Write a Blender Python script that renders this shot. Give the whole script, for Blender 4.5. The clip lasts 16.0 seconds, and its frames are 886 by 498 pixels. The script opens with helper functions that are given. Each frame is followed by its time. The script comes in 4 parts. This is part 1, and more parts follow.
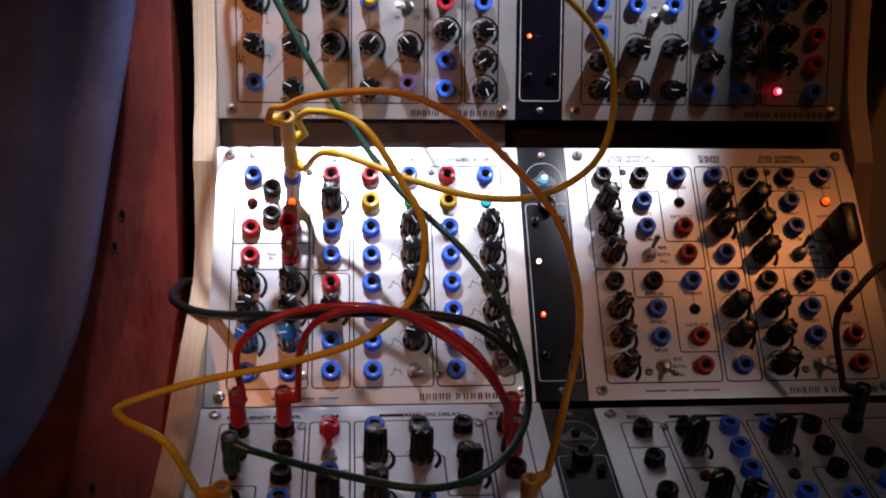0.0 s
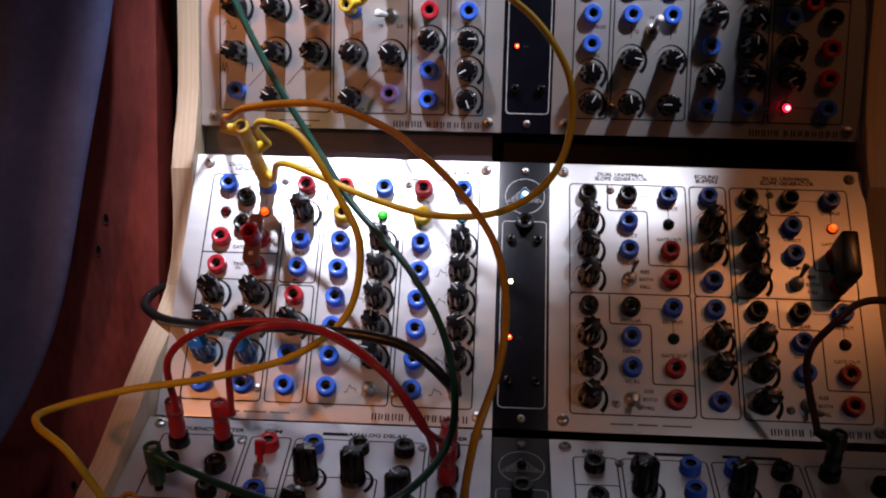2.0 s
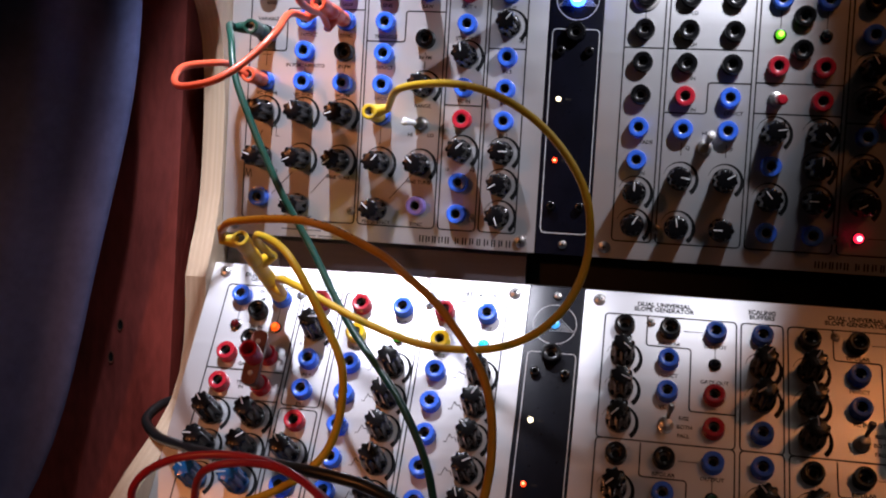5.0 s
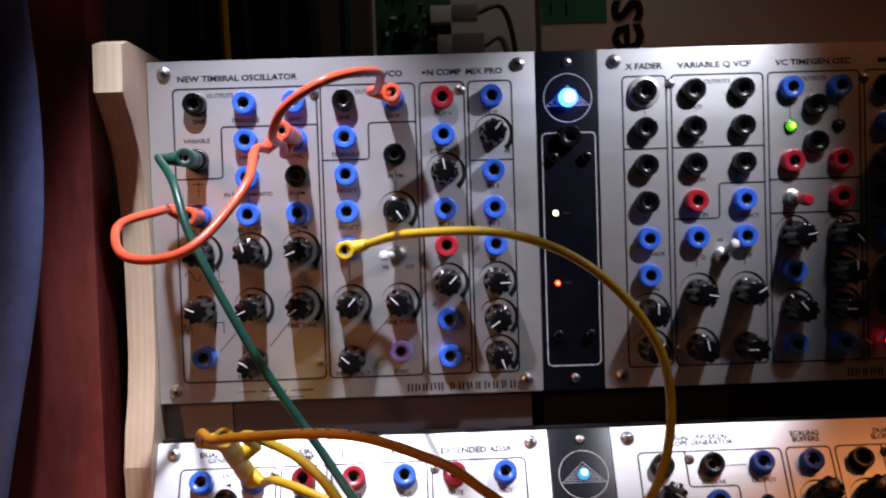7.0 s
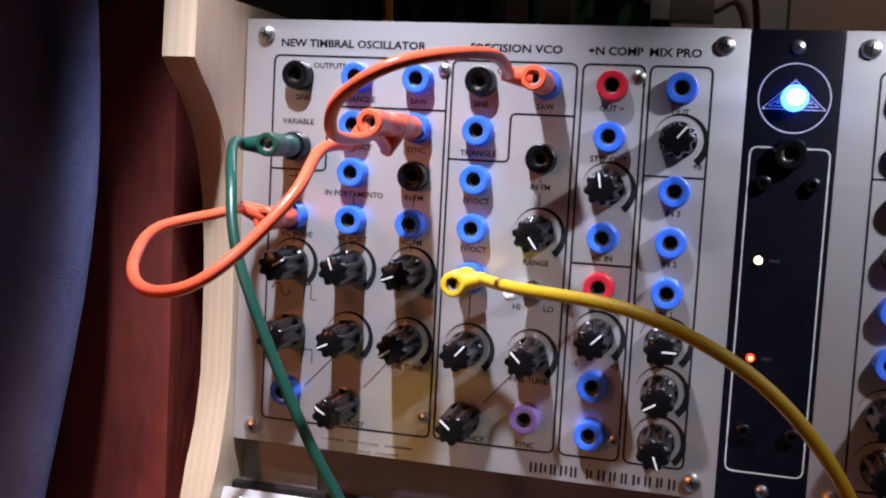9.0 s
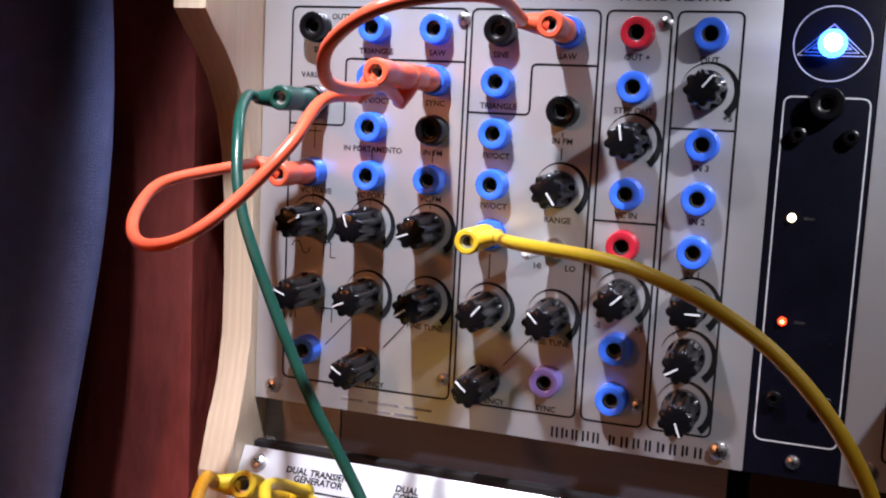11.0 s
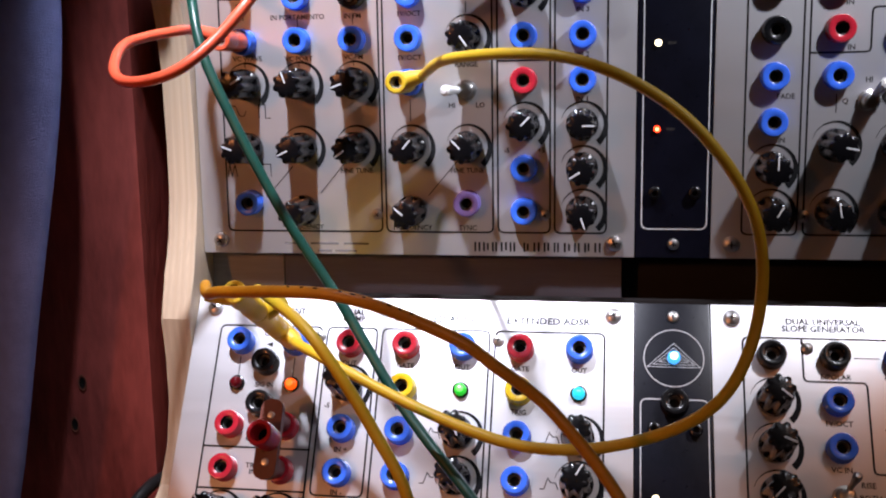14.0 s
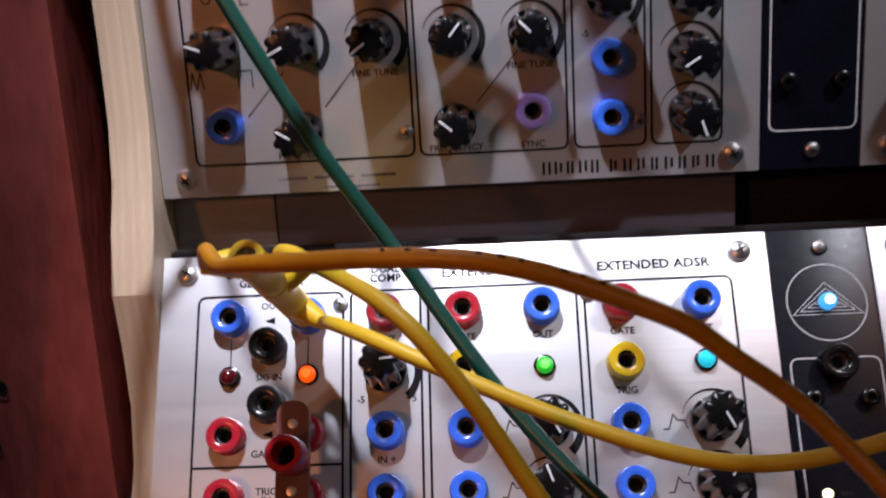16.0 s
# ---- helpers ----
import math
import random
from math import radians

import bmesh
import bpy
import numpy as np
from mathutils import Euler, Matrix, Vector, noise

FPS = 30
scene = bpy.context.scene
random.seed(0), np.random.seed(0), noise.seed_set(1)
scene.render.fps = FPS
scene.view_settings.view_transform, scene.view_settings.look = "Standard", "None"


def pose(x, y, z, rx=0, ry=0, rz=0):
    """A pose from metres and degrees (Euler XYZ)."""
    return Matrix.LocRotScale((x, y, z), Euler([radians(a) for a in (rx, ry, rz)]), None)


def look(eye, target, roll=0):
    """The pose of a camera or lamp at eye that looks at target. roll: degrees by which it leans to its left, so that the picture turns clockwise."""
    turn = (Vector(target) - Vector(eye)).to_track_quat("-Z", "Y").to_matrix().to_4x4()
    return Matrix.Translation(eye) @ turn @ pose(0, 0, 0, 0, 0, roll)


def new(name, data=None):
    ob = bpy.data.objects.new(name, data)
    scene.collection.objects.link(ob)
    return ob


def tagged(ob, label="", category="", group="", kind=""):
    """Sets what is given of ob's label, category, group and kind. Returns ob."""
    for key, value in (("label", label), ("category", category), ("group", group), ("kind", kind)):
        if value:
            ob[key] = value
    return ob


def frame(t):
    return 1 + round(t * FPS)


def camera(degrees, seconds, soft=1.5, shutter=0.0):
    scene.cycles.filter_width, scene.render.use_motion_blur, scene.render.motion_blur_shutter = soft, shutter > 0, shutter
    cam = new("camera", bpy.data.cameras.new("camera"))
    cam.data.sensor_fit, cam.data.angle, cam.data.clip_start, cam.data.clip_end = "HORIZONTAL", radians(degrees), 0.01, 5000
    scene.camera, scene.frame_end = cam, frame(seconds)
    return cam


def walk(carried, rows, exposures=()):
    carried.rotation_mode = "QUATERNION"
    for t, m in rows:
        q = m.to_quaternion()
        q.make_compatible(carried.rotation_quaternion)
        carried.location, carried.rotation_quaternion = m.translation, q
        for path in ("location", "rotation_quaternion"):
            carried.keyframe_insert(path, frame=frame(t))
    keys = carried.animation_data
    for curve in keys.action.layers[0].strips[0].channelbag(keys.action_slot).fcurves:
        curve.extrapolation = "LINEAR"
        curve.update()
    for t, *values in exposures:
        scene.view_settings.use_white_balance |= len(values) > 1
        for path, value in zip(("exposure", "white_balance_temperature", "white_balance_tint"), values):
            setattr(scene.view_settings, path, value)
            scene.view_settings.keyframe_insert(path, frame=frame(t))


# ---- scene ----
cam = camera(46.57, 16.0, soft=2.0, shutter=0.5)
PATH = [
    (0.0, pose(0.0886, -0.7023, -0.1736, 82.56, -0.34, -5.01)),
    (0.5, pose(0.1156, -0.6922, -0.1724, 82.18, -0.21, -3.36)),
    (1.0, pose(0.1463, -0.6869, -0.1682, 82.07, -0.55, -1.51)),
    (1.5, pose(0.1721, -0.6842, -0.1697, 82.49, -1.02, 0.25)),
    (2.0, pose(0.1974, -0.6830, -0.1656, 82.54, -1.40, 3.03)),
    (2.5, pose(0.2243, -0.6814, -0.1617, 82.71, -2.01, 5.74)),
    (3.0, pose(0.2513, -0.6757, -0.1554, 84.12, -3.11, 8.19)),
    (3.5, pose(0.2650, -0.6690, -0.1541, 85.35, -4.55, 10.05)),
    (6.0, pose(0.2383, -0.5737, -0.1295, 87.85, -1.98, 10.08)),
    (6.5, pose(0.1845, -0.5527, -0.1016, 87.94, -0.10, 4.31)),
    (7.0, pose(0.1371, -0.5350, -0.0814, 87.92, 1.83, -1.37)),
    (7.5, pose(0.1245, -0.5074, -0.0743, 87.48, 0.83, -1.77)),
    (8.0, pose(0.1409, -0.4532, -0.0603, 87.39, -0.87, 4.00)),
    (8.5, pose(0.1733, -0.4142, -0.0509, 86.02, -2.66, 10.82)),
    (11.0, pose(0.2127, -0.3757, -0.0548, 82.61, -2.79, 19.66)),
    (11.5, pose(0.2204, -0.4012, -0.0652, 81.98, -2.43, 18.32)),
    (12.0, pose(0.2255, -0.4181, -0.0741, 80.82, -1.30, 17.46)),
    (12.5, pose(0.2246, -0.4295, -0.0821, 80.11, -0.31, 15.94)),
    (13.0, pose(0.2129, -0.4556, -0.0897, 81.02, -0.06, 12.38)),
    (13.5, pose(0.2018, -0.4607, -0.0975, 81.57, -0.61, 10.64)),
    (14.0, pose(0.1898, -0.4554, -0.0981, 80.67, 0.90, 9.28)),
    (14.5, pose(0.1749, -0.4371, -0.0931, 79.02, 2.70, 7.34)),
    (15.0, pose(0.1489, -0.4055, -0.0914, 77.05, 3.99, 6.11)),
    (15.5, pose(0.1276, -0.3751, -0.0953, 76.32, 4.34, 3.92)),
    (16.0, pose(0.1132, -0.3398, -0.1159, 76.33, 3.24, 2.46)),
]
EXPOSURE = [(0.0, 0.02), (1.0, -0.08), (3.5, -0.12), (6.0, -0.12), (7.5, -0.29), (8.5, 0.04), (11.0, 0.16), (12.5, 0.20), (14.0, 0.06), (15.5, -0.28), (16.0, -0.45)]
walk(cam, PATH, EXPOSURE)

# ---- light ----
world = bpy.data.worlds.new("dim_room")
scene.world = world
world.use_nodes = True
world.node_tree.nodes["Background"].inputs[0].default_value = (0.55, 0.6, 0.75, 1)
world.node_tree.nodes["Background"].inputs[1].default_value = 0.035


def spot(name, eye, target, watts, colour, cone, blend, size):
    data = bpy.data.lights.new(name, "SPOT")
    data.energy, data.color, data.spot_size, data.spot_blend = watts, colour, radians(cone), blend
    data.shadow_soft_size = size
    ob = new(name, data)
    ob.matrix_world = look(eye, target)
    return ob


spot("white_work_lamp", (0.045, -0.22, 0.30), (0.075, -0.012, -0.165), 25.0, (0.84, 0.85, 1.0), 37, 0.95, 0.010)
spot("white_side_lamp", (0.375, -0.17, 0.10), (0.23, 0.0, -0.105), 4.4, (0.86, 0.88, 1.0), 54, 0.95, 0.010)
spot("warm_ceiling_lamp", (0.90, -0.75, 0.75), (0.50, -0.02, -0.03), 6.6, (1.0, 0.32, 0.09), 31, 0.9, 0.04)
spot("warm_floor_lamp", (-0.45, -1.05, 0.15), (0.085, -0.03, -0.26), 12.5, (1.0, 0.33, 0.11), 22, 0.9, 0.05)
# Added spot with no known source; fills the post and the lower row.
spot("unseen_fill_spot", (0.75, -1.25, 0.25), (-0.04, -0.05, -0.58), 5.6, (1.0, 0.86, 0.88), 34, 1.0, 0.05)
# Extra spot, not a known fitting, only to brighten the carton and shelf.
spot("shelf_fill_spot", (0.25, 0.030, 0.44), (0.21, 0.135, 0.02), 1.1, (1.0, 0.90, 0.80), 75, 0.9, 0.02)
# Weak point light added as ambient fill; no bulb is known here.
fill_point = bpy.data.lights.new("ambient_fill_point", "POINT")
fill_point.energy, fill_point.color, fill_point.shadow_soft_size = 0.7, (1.0, 0.92, 0.86), 0.06
new("ambient_fill_point", fill_point).location = (0.75, -1.30, 1.25)

# ---- materials ----


def material(name, colour, rough=0.5, metal=0.0, spec=0.5, vary=0.12, scale=40.0, bump=0.0, bump_scale=200.0, coat=0.0, stretch=(1, 1, 1), second=None):
    """A surface with two scales of colour variation, roughness variation and fine relief."""
    m = bpy.data.materials.new(name)
    m.use_nodes = True
    nt = m.node_tree
    b = nt.nodes["Principled BSDF"]
    b.inputs["Metallic"].default_value = metal
    b.inputs["Specular IOR Level"].default_value = spec
    b.inputs["Coat Weight"].default_value = coat
    co = nt.nodes.new("ShaderNodeTexCoord")
    mp = nt.nodes.new("ShaderNodeMapping")
    mp.inputs["Scale"].default_value = stretch
    nt.links.new(co.outputs["Object"], mp.inputs["Vector"])
    big = nt.nodes.new("ShaderNodeTexNoise")
    big.inputs["Scale"].default_value, big.inputs["Detail"].default_value = scale, 5
    fine = nt.nodes.new("ShaderNodeTexNoise")
    fine.inputs["Scale"].default_value, fine.inputs["Detail"].default_value = scale * 9, 3
    nt.links.new(mp.outputs[0], big.inputs["Vector"])
    nt.links.new(mp.outputs[0], fine.inputs["Vector"])
    add = nt.nodes.new("ShaderNodeMath")
    add.operation = "MULTIPLY_ADD"
    add.inputs[1].default_value = 0.4
    nt.links.new(fine.outputs["Fac"], add.inputs[0])
    nt.links.new(big.outputs["Fac"], add.inputs[2])
    ramp = nt.nodes.new("ShaderNodeValToRGB")
    lo = second if second else tuple(c * (1 - vary) for c in colour)
    hi = tuple(min(1, c * (1 + vary)) for c in colour)
    ramp.color_ramp.elements[0].position, ramp.color_ramp.elements[1].position = 0.45, 0.95
    ramp.color_ramp.elements[0].color, ramp.color_ramp.elements[1].color = (*lo, 1), (*hi, 1)
    nt.links.new(add.outputs[0], ramp.inputs[0])
    nt.links.new(ramp.outputs[0], b.inputs["Base Color"])
    rr = nt.nodes.new("ShaderNodeMapRange")
    rr.inputs["To Min"].default_value, rr.inputs["To Max"].default_value = rough * 0.8, min(1, rough * 1.2)
    nt.links.new(fine.outputs["Fac"], rr.inputs["Value"])
    nt.links.new(rr.outputs[0], b.inputs["Roughness"])
    if bump:
        n = nt.nodes.new("ShaderNodeTexNoise")
        n.inputs["Scale"].default_value, n.inputs["Detail"].default_value = bump_scale, 4
        nt.links.new(mp.outputs[0], n.inputs["Vector"])
        bp = nt.nodes.new("ShaderNodeBump")
        bp.inputs["Strength"].default_value, bp.inputs["Distance"].default_value = bump, 0.001
        nt.links.new(n.outputs["Fac"], bp.inputs["Height"])
        nt.links.new(bp.outputs[0], b.inputs["Normal"])
    return m


def glow(name, colour, strength):
    m = bpy.data.materials.new(name)
    m.use_nodes = True
    b = m.node_tree.nodes["Principled BSDF"]
    b.inputs["Base Color"].default_value = (*colour, 1)
    b.inputs["Roughness"].default_value = 0.15
    b.inputs["Emission Color"].default_value = (*colour, 1)
    b.inputs["Emission Strength"].default_value = strength
    return m


def wood(name, pale, dark, along=(1, 1, 1), rough=0.55, rings=60.0):
    m = material(name, pale, rough, 0, 0.4, 0.1, 30, 0.25, 300, stretch=along)
    nt = m.node_tree
    b = nt.nodes["Principled BSDF"]
    mp = next(n for n in nt.nodes if n.type == "MAPPING")
    wave = nt.nodes.new("ShaderNodeTexWave")
    wave.inputs["Scale"].default_value, wave.inputs["Distortion"].default_value = rings, 6.0
    wave.inputs["Detail"].default_value, wave.inputs["Detail Scale"].default_value = 3, 1.2
    nt.links.new(mp.outputs[0], wave.inputs["Vector"])
    mix = nt.nodes.new("ShaderNodeMix")
    mix.data_type = "RGBA"
    old = b.inputs["Base Color"].links[0].from_socket
    mul = nt.nodes.new("ShaderNodeMath")
    mul.operation = "MULTIPLY"
    mul.inputs[1].default_value = 0.55
    nt.links.new(wave.outputs["Fac"], mul.inputs[0])
    nt.links.new(mul.outputs[0], mix.inputs["Factor"])
    nt.links.new(old, mix.inputs["A"])
    mix.inputs["B"].default_value = (*dark, 1)
    nt.links.new(mix.outputs["Result"], b.inputs["Base Color"])
    return m


ALU = material("brushed_aluminium", (0.70, 0.70, 0.72), 0.38, 0.68, 0.5, 0.018, 14, 0.03, 500, stretch=(0.05, 1, 1))
ALU_B = ALU.node_tree.nodes["Principled BSDF"]
ALU_B.inputs["Anisotropic"].default_value = 0.45
TAN = ALU.node_tree.nodes.new("ShaderNodeTangent")
TAN.direction_type, TAN.axis = "RADIAL", "Y"
ALU.node_tree.links.new(TAN.outputs[0], ALU_B.inputs["Tangent"])
BLACK_PANEL = material("black_enamel", (0.004, 0.0045, 0.010), 0.30, 0, 0.3, 0.3, 60, 0.03, 400)
INK = material("black_print", (0.010, 0.010, 0.011), 0.8, 0, 0.12, 0.3, 300)
FINE_INK = material("grey_black_print", (0.030, 0.028, 0.028), 0.75, 0, 0.12, 0.4, 900)
WHITE_INK = material("white_print", (0.62, 0.64, 0.66), 0.6, 0, 0.4, 0.1, 300)
CHROME = material("nickel_plate", (0.74, 0.73, 0.72), 0.34, 0.6, 0.5, 0.1, 300)
DULL = material("dull_nickel", (0.33, 0.32, 0.32), 0.3, 0.8, 0.5, 0.2, 300)
GREY_PLASTIC = material("grey_clear_plastic", (0.26, 0.24, 0.24), 0.3, 0, 0.5, 0.2, 60)
STEEL = material("screw_steel", (0.52, 0.51, 0.50), 0.34, 1.0, 0.5, 0.15, 500, 0.08, 900)
FAINT_INK = material("faint_grey_print", (0.17, 0.165, 0.165), 0.6, 0, 0.3, 0.3, 900)
BLUE = material("blue_plastic", (0.045, 0.16, 0.82), 0.22, 0, 0.5, 0.14, 150, 0.04, 900)
RED = material("red_plastic", (0.45, 0.018, 0.035), 0.22, 0, 0.5, 0.14, 150, 0.04, 900)
BLACK = material("black_plastic", (0.004, 0.004, 0.005), 0.24, 0, 0.4, 0.3, 150, 0.04, 900)
YELLOW = material("yellow_plastic", (0.75, 0.50, 0.015), 0.22, 0, 0.5, 0.12, 150, 0.04, 900)
LILAC = material("lilac_plastic", (0.28, 0.20, 0.55), 0.24, 0, 0.5, 0.12, 150, 0.04, 900)
WHITE = material("white_plastic", (0.75, 0.75, 0.74), 0.35, 0, 0.5, 0.06, 150)
HOLE = material("dark_socket", (0.004, 0.004, 0.004), 0.6, 0, 0.2, 0.3, 200)
KNOB = material("satin_black_knob", (0.004, 0.004, 0.005), 0.22, 0, 0.42, 0.3, 200)
KNOB_BLUE = material("blue_knob_plastic", (0.01, 0.10, 0.30), 0.2, 0, 0.5, 0.3, 200, coat=0.3)
PINE = wood("pale_maple", (0.66, 0.52, 0.37), (0.58, 0.43, 0.28), (40, 14, 0.7), 0.5, 2.2)
REDWOOD = material("red_stained_wood", (0.32, 0.070, 0.058), 0.40, 0, 0.45, 0.15, 12, 0.5, 90, stretch=(2.2, 2.2, 0.7), second=(0.11, 0.024, 0.021))
GREY_WOOD = wood("grey_stained_wood", (0.115, 0.11, 0.135), (0.085, 0.08, 0.10), (1.5, 20, 40), 0.6, 2.0)
DESK_PALE = wood("grey_beige_wood", (0.26, 0.23, 0.21), (0.19, 0.165, 0.15), (1.5, 20, 40), 0.6, 2.0)
DARK = material("black_cabinet_inside", (0.012, 0.010, 0.010), 0.7, 0, 0.3, 0.3, 20, 0.1, 300)
CURTAIN = material("blue_woven_cloth", (0.16, 0.20, 0.42), 0.9, 0, 0.1, 0.25, 18, 0.6, 1600)
WALL = material("beige_wall_paint", (0.50, 0.46, 0.44), 0.8, 0, 0.2, 0.08, 4, 0.15, 120)
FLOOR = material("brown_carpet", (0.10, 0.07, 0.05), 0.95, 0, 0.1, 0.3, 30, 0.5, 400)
DESK = wood("brown_desk_wood", (0.16, 0.08, 0.04), (0.08, 0.04, 0.02), (1.5, 15, 15), 0.45, 2.0)
PCB = material("green_circuit_board", (0.03, 0.10, 0.05), 0.4, 0, 0.5, 0.5, 90, second=(0.01, 0.035, 0.02))
CARD = material("white_card", (0.62, 0.58, 0.55), 0.75, 0, 0.3, 0.05, 25)
GREEN_CARD = material("green_card", (0.03, 0.20, 0.11), 0.6, 0, 0.3, 0.08, 25)
CABLE = {
    "yellow": material("yellow_cable", (0.72, 0.47, 0.02), 0.48, 0, 0.5, 0.1, 60, 0.05, 700),
    "orange": material("orange_cable", (0.85, 0.12, 0.055), 0.30, 0, 0.5, 0.1, 60, 0.05, 700),
    "amber": material("amber_cable", (0.60, 0.26, 0.012), 0.38, 0, 0.5, 0.2, 60, 0.05, 700),
    "green": material("green_cable", (0.006, 0.055, 0.038), 0.34, 0, 0.5, 0.15, 60, 0.05, 700),
    "red": material("red_cable", (0.42, 0.020, 0.035), 0.34, 0, 0.5, 0.15, 60, 0.05, 700),
    "black": material("black_cable", (0.010, 0.011, 0.012), 0.36, 0, 0.5, 0.2, 60, 0.05, 700),
    "dark_red": material("dark_red_plug", (0.16, 0.012, 0.016), 0.34, 0, 0.5, 0.15, 60, 0.05, 700),
    "clear_brown": material("brown_clear_plastic", (0.17, 0.060, 0.045), 0.45, 0, 0.3, 0.2, 60),
    "brown": material("brown_cable", (0.10, 0.03, 0.02), 0.4, 0, 0.5, 0.2, 60, 0.05, 700),
}
LED = {
    "green": glow("green_led_lit", (0.02, 0.55, 0.025), 0.7),
    "cyan": glow("cyan_led_lit", (0.02, 0.55, 0.75), 1.0),
    "orange": glow("orange_led_lit", (1.0, 0.10, 0.005), 1.2),
    "red": glow("red_led_lit", (1.0, 0.045, 0.010), 3.5),
    "pink": glow("pink_red_led_lit", (1.0, 0.012, 0.045), 3.0),
    "pink_core": glow("pink_red_led_core", (1.0, 0.30, 0.32), 5.0),
    "blue": glow("blue_led_lit", (0.03, 0.13, 1.0), 12.0),
    "ice": glow("pale_blue_led_lit", (0.06, 0.36, 0.80), 1.6),
    "lime": glow("lime_led_lit", (0.13, 0.75, 0.01), 0.8),
    "warm": glow("warm_white_led_lit", (1.0, 0.85, 0.55), 4.0),
    "red_core": glow("red_led_core", (1.0, 0.30, 0.12), 5.0),
    "blue_core": glow("blue_led_core", (0.55, 0.75, 1.0), 30.0),
    "ice_core": glow("pale_blue_led_core", (0.6, 0.9, 1.0), 4.0),
    "lime_core": glow("lime_led_core", (0.55, 1.0, 0.10), 1.8),
    "green_core": glow("green_led_core", (0.15, 0.9, 0.12), 1.2),
    "orange_core": glow("orange_led_core", (1.0, 0.16, 0.02), 1.8),
    "off_red": glow("red_led_off", (0.10, 0.004, 0.008), 0.0),
    "off": glow("dark_led_off", (0.006, 0.010, 0.018), 0.0),
    "off_green": glow("green_led_off", (0.006, 0.05, 0.02), 0.0),
}

# ---- mesh tools ----


def mesh_of(bm, mats, smooth=True, name="part"):
    me = bpy.data.meshes.new(name)
    bmesh.ops.recalc_face_normals(bm, faces=bm.faces)
    bm.to_mesh(me)
    bm.free()
    for m in mats if isinstance(mats, (list, tuple)) else [mats]:
        me.materials.append(m)
    if smooth:
        me.polygons.foreach_set("use_smooth", [True] * len(me.polygons))
        me.set_sharp_from_angle(angle=radians(35))
    return me


def part(name, me, parent, m=None, label=""):
    ob = new(name, me)
    ob.parent = parent
    if m is not None:
        ob.matrix_basis = m
    return tagged(ob, label)


def lathe(profile, seg=20, mats=None, bm=None):
    """Turns (radius, height) pairs round z; mats: one material index for each band."""
    bm = bm or bmesh.new()
    rings = []
    for r, z in profile:
        rings.append([bm.verts.new((r * math.cos(2 * math.pi * k / seg), r * math.sin(2 * math.pi * k / seg), z)) for k in range(seg)] if r > 1e-6 else [bm.verts.new((0, 0, z))])
    for n, (a, b) in enumerate(zip(rings, rings[1:])):
        for k in range(seg):
            q = [a[k % len(a)], a[(k + 1) % len(a)], b[(k + 1) % len(b)], b[k % len(b)]]
            q = list(dict.fromkeys(q))
            if len(q) > 2:
                f = bm.faces.new(q)
                f.material_index = mats[n] if mats else 0
    return bm


def box(bm, x0, y0, z0, x1, y1, z1, bevel=0.0):
    r = bmesh.ops.create_cube(bm, size=1)
    for v in r["verts"]:
        v.co = Vector(((x0 + x1) / 2 + v.co.x * (x1 - x0), (y0 + y1) / 2 + v.co.y * (y1 - y0), (z0 + z1) / 2 + v.co.z * (z1 - z0)))
    if bevel:
        es = list({e for v in r["verts"] for e in v.link_edges})
        bmesh.ops.bevel(bm, geom=es, offset=bevel, segments=2, affect="EDGES", profile=0.7)
    return bm


def tube(bm, pts, radius, seg=10, index=0, caps=True):
    """A round bar swept along points; radius may be a list."""
    pts = [Vector(p) for p in pts]
    rings, up = [], None
    for n, p in enumerate(pts):
        d = (pts[min(n + 1, len(pts) - 1)] - pts[max(n - 1, 0)]).normalized()
        if up is None:
            up = d.orthogonal().normalized()
        up = (up - d * up.dot(d)).normalized()
        side = d.cross(up)
        r = radius[n] if isinstance(radius, list) else radius
        rings.append([bm.verts.new(p + (up * math.cos(2 * math.pi * k / seg) + side * math.sin(2 * math.pi * k / seg)) * r) for k in range(seg)])
    for a, b in zip(rings, rings[1:]):
        for k in range(seg):
            bm.faces.new((a[k], a[(k + 1) % seg], b[(k + 1) % seg], b[k])).material_index = index
    if caps:
        bm.faces.new(rings[0]).material_index = index
        bm.faces.new(rings[-1]).material_index = index
    return bm


def ribbon(bm, pts, width, z, closed=False):
    """A flat printed line along 2D points at height z."""
    n = len(pts)
    P = [Vector((*p, 0)) for p in pts]
    L, Rr = [], []
    for k in range(n):
        a = P[(k - 1) % n] if closed or k else P[k]
        b = P[(k + 1) % n] if closed or k < n - 1 else P[k]
        d = (b - a).normalized()
        s = Vector((-d.y, d.x, 0)) * width / 2
        L.append(bm.verts.new(P[k] + s + Vector((0, 0, z))))
        Rr.append(bm.verts.new(P[k] - s + Vector((0, 0, z))))
    for k in range(n if closed else n - 1):
        j = (k + 1) % n
        bm.faces.new((L[k], L[j], Rr[j], Rr[k]))
    return bm


def rounded(corners, r, closed=True, steps=5):
    """2D corner points with rounded corners."""
    n, out = len(corners), []
    for k, c in enumerate(corners):
        c = Vector(c)
        if not closed and k in (0, n - 1):
            out.append(tuple(c))
            continue
        a, b = Vector(corners[k - 1]), Vector(corners[(k + 1) % n])
        ra = min(r, (a - c).length / 2, (b - c).length / 2)
        p, q = c + (a - c).normalized() * ra, c + (b - c).normalized() * ra
        for s in range(steps + 1):
            u = s / steps
            out.append(tuple(p * (1 - u) ** 2 + c * 2 * u * (1 - u) + q * u ** 2))
    return out


